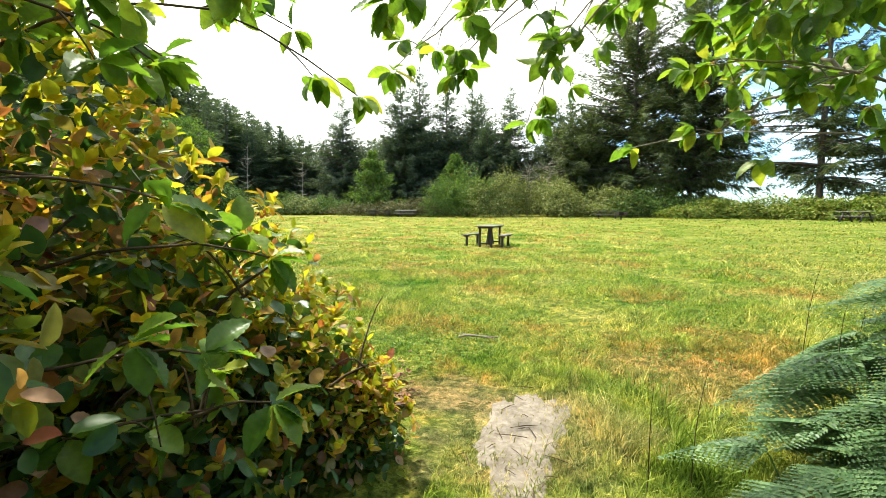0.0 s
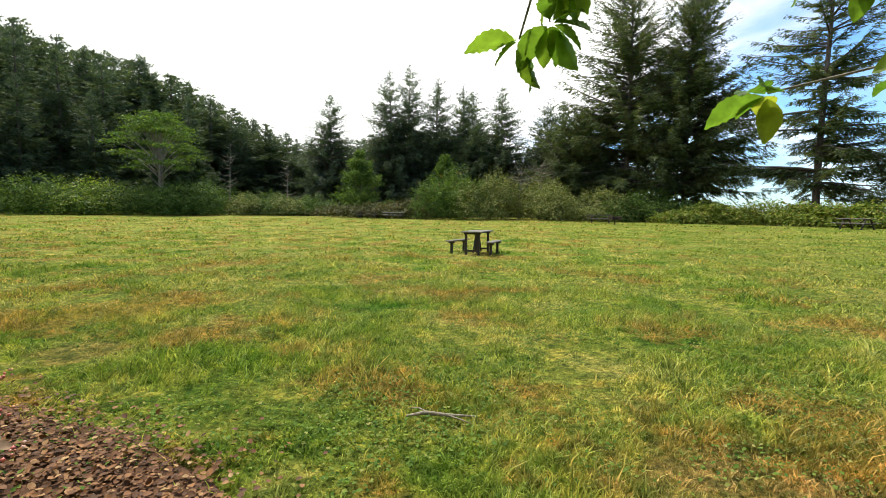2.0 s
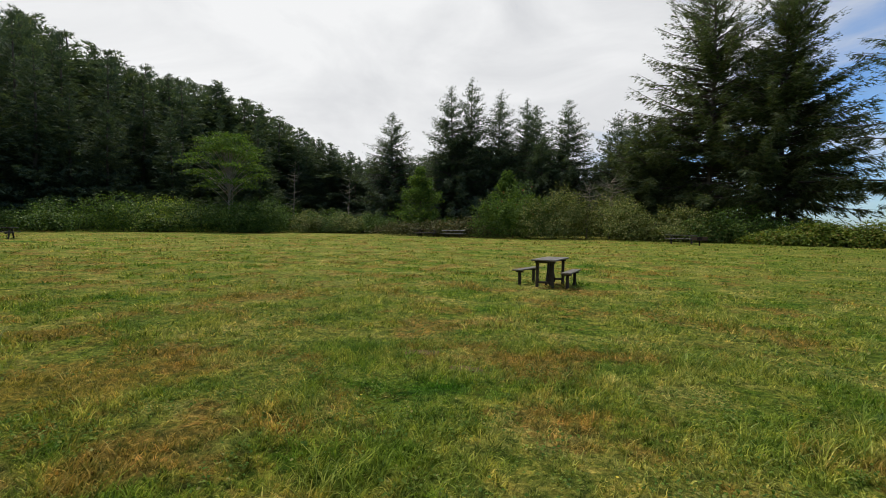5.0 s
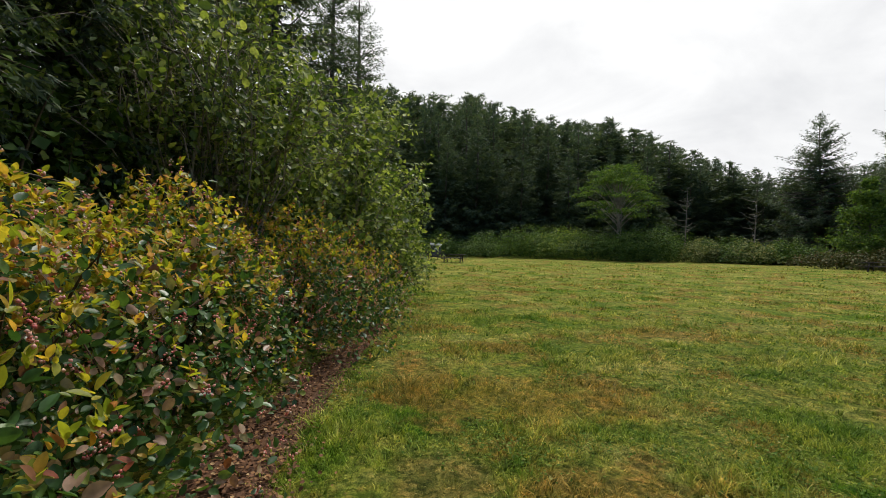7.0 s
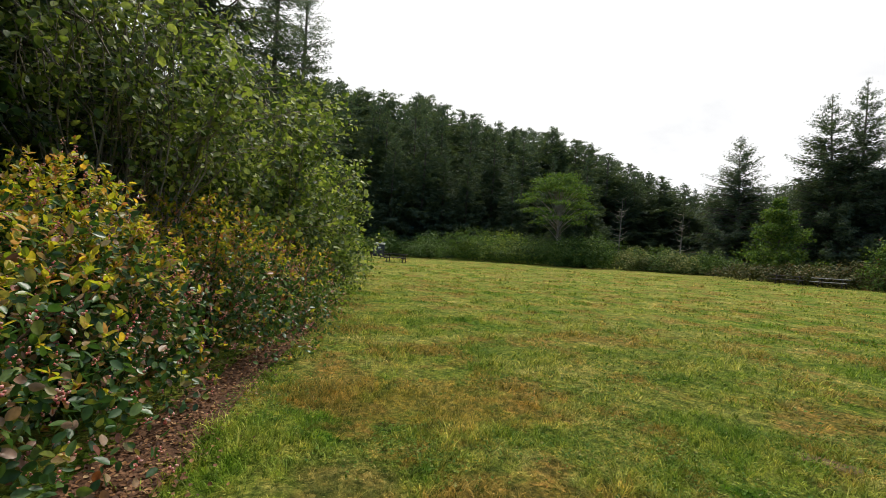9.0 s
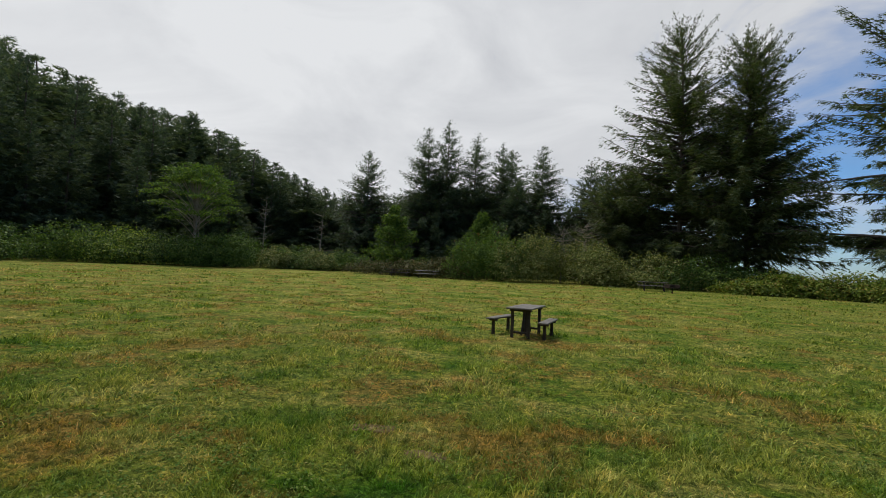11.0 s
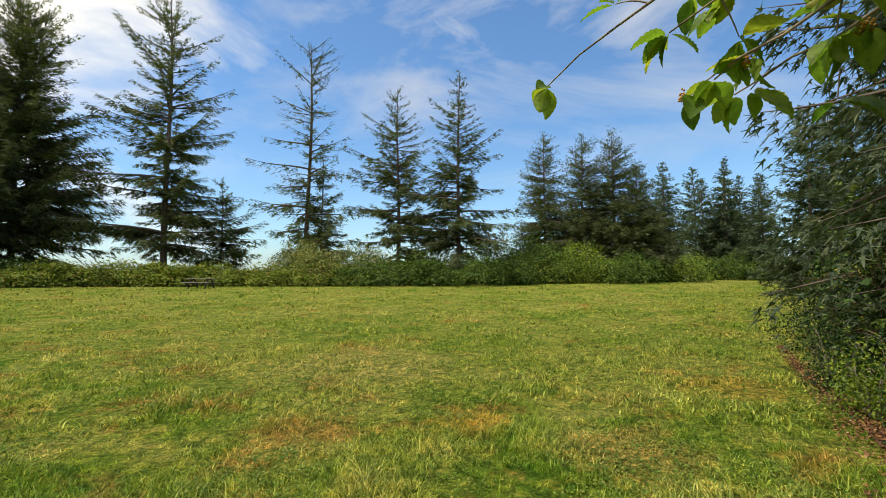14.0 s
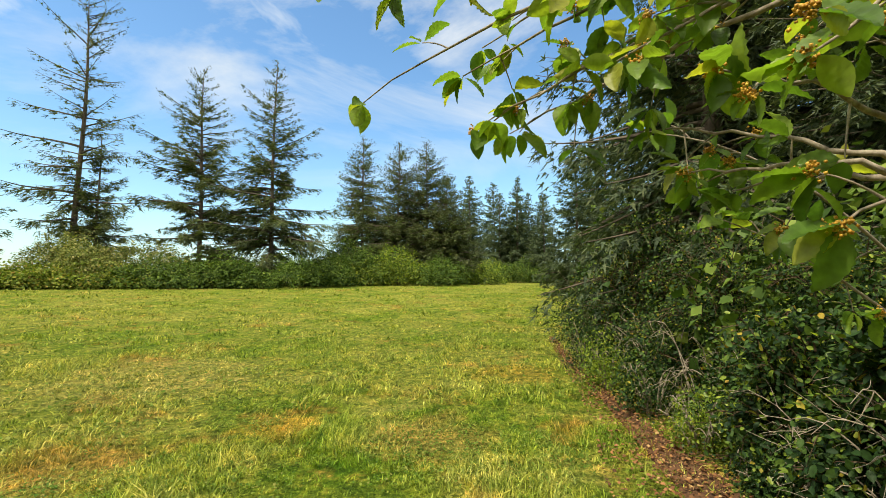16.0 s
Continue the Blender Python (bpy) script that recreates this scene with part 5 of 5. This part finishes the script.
leafy_shrub("cascara_shrub", (2.75, 3.3, 0.0), (
    ((2.75, 3.3, 0.0), (2.0, 3.6, 3.6), (0.38, 4.75, 2.15), 7, 0),
    ((1.0, 4.30, 2.62), (0.35, 4.55, 2.45), (0.19, 4.70, 1.80), 6, 0),
    ((1.9, 3.75, 2.75), (0.2, 4.4, 3.2), (-0.75, 5.3, 2.38), 4, 0),
    ((2.75, 3.3, 0.0), (2.4, 4.1, 2.0), (0.80, 4.72, 1.64), 5, 0),
    ((1.9, 4.1, 1.75), (1.5, 4.4, 2.1), (1.05, 4.55, 2.02), 7, 0),
    ((1.9, 4.1, 1.75), (1.5, 4.3, 2.4), (1.20, 4.30, 2.30), 7, 0),
    ((2.4, 3.6, 1.2), (1.9, 3.6, 2.3), (1.35, 3.95, 2.05), 7, 0),
    ((1.6, 3.75, 2.85), (0.6, 3.7, 2.9), (0.10, 3.75, 2.28), 7, 0),
    ((1.3, 3.8, 2.8), (0.2, 3.9, 3.0), (-0.35, 4.15, 2.35), 7, 0),
    ((1.9, 3.75, 2.75), (1.1, 4.4, 2.95), (0.62, 4.60, 2.42), 6, 0),
    ((2.2, 3.6, 1.9), (1.7, 4.1, 2.6), (1.45, 4.55, 2.22), 7, 0),
    ((2.2, 3.6, 1.6), (1.6, 3.4, 2.2), (1.20, 3.55, 2.15), 6, 0),
    ((1.6, 3.6, 2.85), (0.5, 3.4, 2.9), (-0.05, 3.45, 2.16), 8, 0),
    ((1.6, 3.6, 2.85), (0.8, 3.5, 2.9), (0.42, 3.60, 2.24), 8, 0),
    ((1.9, 3.7, 2.6), (1.0, 3.9, 2.8), (0.78, 4.05, 2.26), 8, 0),
    ((2.1, 3.7, 2.0), (1.5, 4.0, 2.4), (1.02, 4.10, 2.10), 7, 0),
    ((2.2, 3.6, 1.5), (1.8, 4.2, 2.0), (1.50, 4.35, 1.86), 6, 0),
    ((1.0, 4.30, 2.62), (0.2, 4.5, 2.75), (-0.50, 4.22, 2.02), 7, 0),
    ((1.0, 4.30, 2.62), (0.3, 4.3, 2.70), (-0.18, 4.30, 2.00), 7, 0),
    ((1.3, 3.8, 2.8), (0.4, 3.6, 2.8), (-0.30, 3.55, 2.08), 7, 0),
    ((1.6, 3.6, 2.85), (0.9, 3.9, 2.7), (0.30, 4.15, 2.02), 7, 0),
    ((1.9, 3.75, 2.75), (0.9, 4.3, 2.75), (0.05, 4.05, 2.12), 7, 0),
), "arching cascara shrub with ribbed bright green leaves", 11)

leafy_shrub("cascara_shrub", (3.0, 3.3, 0.0), (
    ((3.0, 3.3, 0.0), (1.9, 4.1, 2.2), (1.74, 4.75, 2.62), 0, 0),
    ((3.0, 3.3, 0.0), (2.2, 4.2, 1.6), (1.84, 4.66, 1.95), 0, 0),
    ((1.74, 4.75, 2.62), (1.75, 5.5, 2.85), (2.42, 6.60, 2.50), 3, 0),
    ((1.74, 4.75, 2.62), (1.85, 5.4, 2.55), (2.19, 5.97, 2.31), 7, 0.2),
    ((1.74, 4.75, 2.62), (1.95, 5.4, 2.80), (2.21, 6.10, 2.51), 6, 0.2),
    ((1.74, 4.75, 2.62), (1.70, 5.1, 2.60), (1.82, 5.57, 2.36), 6, 0.8),
    ((1.84, 4.66, 1.95), (1.60, 5.0, 2.20), (1.55, 5.38, 2.20), 4, 0.9),
    ((1.74, 4.75, 2.62), (1.40, 4.9, 2.40), (1.34, 5.29, 2.14), 4, 0.9),
    ((1.84, 4.66, 1.95), (1.50, 4.9, 1.95), (1.42, 5.20, 1.80), 3, 0.9),
    ((1.84, 4.66, 1.95), (1.80, 5.0, 2.02), (2.05, 5.28, 2.05), 3, 0.3),
    ((1.74, 4.75, 2.62), (1.70, 5.5, 2.90), (1.87, 6.29, 2.68), 5, 0),
    ((1.74, 4.75, 2.62), (1.75, 5.3, 2.80), (1.84, 5.73, 2.60), 6, 0.5),
    ((1.74, 4.75, 2.62), (1.60, 5.6, 2.95), (1.67, 6.50, 2.66), 4, 0),
    ((1.84, 4.66, 1.95), (1.60, 4.9, 2.30), (1.50, 5.10, 2.35), 5, 0.6),
    ((1.84, 4.66, 1.95), (2.0, 5.0, 2.2), (2.2, 5.35, 2.25), 5, 0.3),
    ((1.74, 4.75, 2.62), (1.9, 5.5, 2.85), (2.32, 6.03, 2.68), 5, 0.2),
    ((1.74, 4.75, 2.62), (2.0, 5.2, 2.7), (2.27, 5.69, 2.50), 6, 0.5),
    ((1.74, 4.75, 2.62), (2.0, 5.0, 2.8), (2.22, 5.37, 2.58), 6, 0.3),
    ((1.84, 4.66, 1.95), (2.1, 4.8, 2.1), (2.16, 5.10, 2.00), 4, 0.4),
    ((1.74, 4.75, 2.62), (1.9, 4.8, 2.6), (1.98, 4.92, 2.45), 5, 0.5),
    ((1.74, 4.75, 2.62), (2.0, 5.4, 2.5), (2.44, 5.91, 2.33), 5, 0.2),
    ((3.0, 3.3, 0.6), (2.4, 4.4, 2.2), (2.55, 5.30, 2.35), 6, 0.3),
    ((3.0, 3.3, 0.6), (2.6, 4.3, 1.7), (2.62, 4.95, 1.95), 5, 0.3),
), "cascara shrub with ribbed leaves and ochre bud clusters", 12, leaf=(0.07, 0.150), thick=0.013, whorl=(3, 7))

leafy_shrub("cascara_shrub", (-1.75, 2.2, 0.0), (
    ((-1.75, 2.2, 0.0), (-1.5, 2.9, 2.7), (-0.48, 3.68, 1.76), 5, 0),
    ((-1.65, 2.5, 1.5), (-1.6, 3.4, 2.6), (-0.9, 3.9, 2.15), 5, 0),
    ((-1.65, 2.4, 1.4), (-1.1, 2.6, 2.3), (-0.62, 3.05, 1.98), 5, 0),
    ((-1.65, 2.4, 1.4), (-1.3, 3.0, 2.9), (-0.22, 3.55, 2.12), 6, 0),
    ((-1.65, 2.5, 1.4), (-1.5, 3.0, 2.6), (-0.80, 3.25, 2.10), 6, 0),
    ((-1.65, 2.5, 1.4), (-1.6, 3.0, 2.3), (-1.10, 3.30, 1.85), 6, 0),
    ((-1.70, 2.4, 1.0), (-1.0, 2.5, 1.5), (-0.62, 2.75, 1.30), 3, 0),
    ((-1.70, 2.4, 0.6), (-0.9, 2.5, 1.0), (-0.52, 2.75, 0.92), 3, 0),
    ((-1.70, 2.4, 0.4), (-0.9, 2.6, 0.8), (-0.46, 2.95, 0.72), 4, 0),
    ((-1.70, 2.4, 0.8), (-0.9, 2.9, 1.3), (-0.58, 3.15, 1.12), 4, 0),
    ((-1.70, 2.4, 1.3), (-1.2, 2.4, 2.2), (-0.80, 2.75, 1.90), 6, 0),
    ((-1.70, 2.4, 1.3), (-1.2, 2.6, 2.1), (-0.85, 3.00, 1.72), 6, 0),
), "cascara shrub growing up through the salal hedge", 13, twig=M_DARKTWIG)


# ---- bracken at the way in ----
def fern(x, y, n, seed, spread=0.42, tall=1.0):
    """A stand of bracken: upright stalks, each with a flat triangular lacy frond."""
    g = np.random.default_rng(seed)
    ob = root("bracken_fern", x, y, 0.0)
    for k in range(n):
        a = g.uniform(0, 2 * np.pi)
        q = math.sqrt(g.random())
        b = np.array((math.cos(a), math.sin(a))) * q * spread
        hgt = tall * (1.0 - 0.35 * q * q) * g.uniform(0.72, 1.05)
        d = unit(np.array((math.cos(a), math.sin(a))) * 0.8 + g.normal(0, 0.8, 2) + (-0.1, -0.25))
        ln = g.uniform(0.32, 0.48)
        top = np.array((b[0], b[1], hgt))
        end = top + np.array((d[0] * ln, d[1] * ln, -ln * g.uniform(0.30, 0.85)))
        stalk = tube(bezier((b[0] * 0.6, b[1] * 0.6, -0.02), (b[0] * 0.7, b[1] * 0.7, hgt * 0.7), top, 6), np.linspace(0.005, 0.003, 6), 4)
        pts = bezier(top, (top + end) / 2 + (0, 0, 0.10 * ln), end, 17)
        P, D, S = [], [], []
        for i in range(0, 17):
            t = i / 16
            ax = unit(pts[min(i + 1, 16)] - pts[max(i - 1, 0)])
            sd = unit(np.cross(ax, (0, 0, 1)))
            pin = ln * 0.46 * (1 - t) ** 0.9 + 0.012
            for s in (-1, 1):
                dd = unit(sd * s + ax * 0.38 + np.array((0, 0, -0.12)))
                m = max(3, int(pin / 0.0135))
                for w in np.linspace(0.06, 1, m):
                    p = pts[i] + dd * pin * w + np.array((0, 0, -0.10 * pin * w * w))
                    for v in (-1, 1):
                        P.append(p)
                        D.append(unit(np.cross(dd, (0, 0, 1)) * v + dd * 0.55))
                        S.append(max(0.009, ln * 0.10 * (1 - 0.7 * w) * (1 - 0.55 * t)))
        V = scatter(np.array(P), np.array(D), g.normal(0, 0.22, (len(P), 3)) + (0, 0, 1), np.array(S), KITE, 0.75)
        child("frond", mesh_np("frond", *join([stalk, tube(pts, np.linspace(0.003, 0.001, 17), 3), V]), M_FERN), ob)
    tagged(ob, "blue-green bracken fern with feathery fronds", "fern", "bracken beside the way in")


for i, (x, y, n, tall) in enumerate(((2.05, 4.25, 26, 0.98), (1.72, 3.95, 24, 0.78), (1.42, 3.68, 16, 0.50), (2.10, 3.80, 24, 1.02), (1.76, 3.55, 20, 0.80), (2.38, 4.05, 18, 1.0), (1.42, 3.42, 10, 0.48))):
    fern(x, y, n, 300 + i, 0.32, tall)


def stalks(x, y, n, h, seed):
    g = np.random.default_rng(seed)
    pairs = []
    for k in range(n):
        a = g.normal(0, 0.2, 2)
        pairs.append(tube(bezier((a[0], a[1], 0), (a[0], a[1], h * 0.6), (a[0] + g.normal(0, 0.08), a[1] + g.normal(0, 0.08), h * g.uniform(0.6, 1.1)), 6), np.linspace(0.003, 0.001, 6), 4))
    ob = new("grass_stalks", mesh_np("grass_stalks", *join(pairs), M_DARKTWIG))
    ob.matrix_world = pose(x, y, 0)
    tagged(ob, "thin tall dry grass stalks", "grass", kind="stuff")


stalks(1.57, 4.38, 2, 1.35, 1)
stalks(0.74, 4.05, 2, 0.62, 2)
stalks(1.9, 4.3, 6, 0.8, 3)


def stick(x, y, rz):
    ob = root("fallen_stick", x, y, 0.03, rz)
    child("stem", mesh_np("stem", *tube(np.array([(-0.22, 0, 0.0), (-0.1, 0.02, 0.02), (0.05, 0, 0.015), (0.24, 0.03, 0.0)]), [0.008, 0.014, 0.012, 0.005], 6), M_TWIG, True), ob)
    child("side_twig", mesh_np("side_twig", *tube(np.array([(-0.05, 0.01, 0.015), (-0.15, 0.09, 0.02), (-0.24, 0.12, 0.0)]), [0.007, 0.005, 0.003], 5), M_TWIG, True), ob)
    child("side_twig", mesh_np("side_twig", *tube(np.array([(0.05, 0.0, 0.015), (0.14, -0.07, 0.02), (0.2, -0.08, 0.0)]), [0.007, 0.005, 0.003], 5), M_TWIG, True), ob)
    tagged(ob, "grey forked fallen stick lying in the grass", "stick")


stick(-0.33, 6.26, 8)


def sticklets(n, seed):
    g = np.random.default_rng(seed)
    pairs = []
    for k in range(n):
        c = np.array((0.20 + g.normal(0, 0.16), 4.25 + g.normal(0, 0.32), 0.024))
        a, L = g.uniform(0, np.pi), g.uniform(0.02, 0.09)
        d = np.array((math.cos(a), math.sin(a), 0)) * L
        pairs.append(tube(np.array([c - d, c + (0, 0, 0.004), c + d]), np.array([0.002, 0.003, 0.0015]), 4))
    ob = new("twig_litter", mesh_np("twig_litter", *join(pairs), M_DARKTWIG))
    tagged(ob, "small dry twigs strewn over the sand", "twigs", kind="stuff")


sticklets(22, 9)


# ---- grass ----
TUFT = 9


def blades(name, n, area, height, wide, seed, label, lean=0.5):
    """Loose grass of the meadow, standing thick and thin."""
    g = np.random.default_rng(seed)
    # blades stand in tussocks that fan out from their middle
    m = n // TUFT
    cx, cy = area(g, m)
    ox, oy = g.normal(0, 1, (2, m * TUFT)) * np.repeat(g.uniform(2.0, 4.6, m), TUFT) * wide
    x, y = np.repeat(cx, TUFT) + ox, np.repeat(cy, TUFT) + oy
    tall = np.repeat(np.exp(g.normal(0, 0.32, m)), TUFT)
    dens = np.array([noise.noise((a * 0.9, b * 0.9, 4)) for a, b in zip(x, y)])
    keep = np.repeat(g.random(m), TUFT) < np.clip(0.78 + 0.7 * dens, 0.5, 1)
    keep &= ~((((x - 0.20) / 0.27) ** 2 + ((y - 4.40) / 0.66) ** 2) < g.uniform(0.0, 1.2, len(x)))
    keep &= ~((((x + 0.36) / 0.17) ** 2 + ((y - 4.75) / 0.42) ** 2) < g.uniform(0.1, 1.2, len(x)))
    for line, w, low in ((LEFT_FOOT, 0.36, 0.35), (RIGHT_FOOT, 0.30, -1.2)):
        q = np.array(line)
        fy = np.interp(x, np.sort(q[:, 0]), q[np.argsort(q[:, 0]), 1])
        inside = (x > q[:, 0].min() - 0.3) & (x < q[:, 0].max() + 0.5)
        keep &= ~(inside & (y < fy + w * g.uniform(low, 1.4, len(x))))
    x, y, dens, ox, oy, tall = x[keep], y[keep], dens[keep], ox[keep], oy[keep], tall[keep]
    n = len(x)
    h = height * tall * g.uniform(0.5, 1.25, n) * (1 + 1.1 * np.clip(dens, -0.45, 0.6))
    for sx, sy, sr, sc in DRY_SPOTS:
        h *= np.where(np.hypot(x - sx, y - sy) < sr * 0.5, 0.72, 1.0)
    h *= np.where(np.hypot(x - 1.15, (y - 4.55) * 1.2) < 0.6, 2.4, 1.0)
    a = g.uniform(0, 2 * np.pi, n)
    wind = np.array([noise.noise((p * 0.5, q * 0.5, 9)) for p, q in zip(x, y)]) * 1.8
    la = np.where(g.random(n) < 0.7, np.arctan2(oy, ox) + g.normal(0, 0.5, n), wind + g.normal(0, 0.9, n))
    lx, ly = np.cos(la) * h * lean * g.uniform(0.2, 1.4, n), np.sin(la) * h * lean * g.uniform(0.2, 1.4, n)
    w = wide * g.uniform(0.6, 1.4, n)
    px, py = np.cos(a) * w / 2, np.sin(a) * w / 2
    z = gz(x, y) - 0.012
    V = np.empty((n, 5, 3))
    V[:, 0] = np.stack([x - px, y - py, z], 1)
    V[:, 1] = np.stack([x + px, y + py, z], 1)
    V[:, 2] = np.stack([x + px * 0.7 + lx * 0.35, y + py * 0.7 + ly * 0.35, z + h * 0.62], 1)
    V[:, 3] = np.stack([x - px * 0.7 + lx * 0.35, y - py * 0.7 + ly * 0.35, z + h * 0.62], 1)
    V[:, 4] = np.stack([x + lx, y + ly, z + h * 0.92], 1)
    F = np.array([(0, 1, 2), (0, 2, 3), (3, 2, 4)])
    FF = (F[None] + (np.arange(n) * 5)[:, None, None]).reshape(-1, 3)
    ob = new(name, mesh_np(name, V.reshape(-1, 3), FF, M_BLADE))
    tagged(ob, label, "grass", kind="stuff")


def ring(r0, r1, a0=-105, a1=125, cx=-0.2, cy=5.4):
    def pick(g, n):
        r = np.sqrt(g.uniform(r0 * r0, r1 * r1, n))
        a = np.radians(g.uniform(a0, a1, n))
        return cx + r * np.sin(a), cy + r * np.cos(a)
    return pick


def way_in(g, n):
    return g.uniform(-0.6, 2.6, n), g.uniform(3.2, 6.8, n)


blades("grass", 90000, way_in, 0.048, 0.0066, 1, "short trodden grass at the way in", 0.8)
blades("grass", 215000, ring(0.0, 6.5), 0.060, 0.0105, 2, "loose green and straw meadow grass", 1.05)
blades("grass", 130000, ring(6.5, 13.0), 0.062, 0.018, 3, "loose green and straw meadow grass", 1.05)
blades("grass", 80000, ring(13.0, 27.0), 0.064, 0.038, 4, "loose green and straw meadow grass", 0.8)
blades("grass", 30000, ring(27.0, 50.0), 0.08, 0.09, 5, "loose green and straw meadow grass", 0.5)


def clover(n, area, size, seed):
    """Low broad leaves between the blades, in drifts."""
    g = np.random.default_rng(seed)
    x, y = area(g, n)
    d = np.array([noise.noise((a * 0.7 + 9, b * 0.7, 2)) + 0.6 * noise.noise((a * 2.4, b * 2.4, 6)) for a, b in zip(x, y)])
    ok = (g.random(n) < np.clip(0.25 + 1.3 * d, 0, 1)) & ~((x > 2.5) & (y < 5.2)) & ~((x < -0.4) & (y < 5.6 - 0.45 * (x + 4))) & ~((np.abs(x - 0.2) < 0.35) & (np.abs(y - 4.3) < 0.7))
    x, y = x[ok], y[ok]
    m = len(x)
    P = np.stack([x, y, gz(x, y) + g.uniform(0.015, 0.05, m)], 1)
    a = g.uniform(0, 2 * np.pi, m)
    ob = new("clover", mesh_np("clover", *scatter(P, np.stack([np.cos(a), np.sin(a), g.normal(0.2, 0.3, m)], 1), g.normal(0, 0.35, (m, 3)) + (0, 0, 1), size * g.uniform(0.6, 1.3, m), KITE, 0.8), M_CLOVER))
    tagged(ob, "low broad-leaved weeds among the grass", "weeds", kind="stuff")


clover(110000, ring(0.3, 7.0), 0.026, 51)
clover(45000, ring(7.0, 16.0), 0.05, 52)


def dandelions(n, seed):
    g = np.random.default_rng(seed)
    x, y = ring(2.5, 14)(g, n)
    ok = ~((x > 2.5) & (y < 5.2)) & ~((x < -0.4) & (y < 5.6 - 0.45 * (x + 4)))
    x, y = x[ok], y[ok]
    P = np.repeat(np.stack([x, y, gz(x, y) + g.uniform(0.05, 0.10, len(x))], 1), 9, 0)
    a = np.tile(np.linspace(0, 2 * np.pi, 9, endpoint=False), len(x))
    D = np.stack([np.cos(a), np.sin(a), np.full_like(a, 0.35)], 1)
    ob = new("dandelions", mesh_np("dandelions", *scatter(P, D, np.tile((0, 0, 1.0), (len(P), 1)), 0.014, KITE, 0.6), M_YELLOW))
    tagged(ob, "scattered small yellow meadow flowers", "flowers", kind="stuff")


dandelions(70, 5)
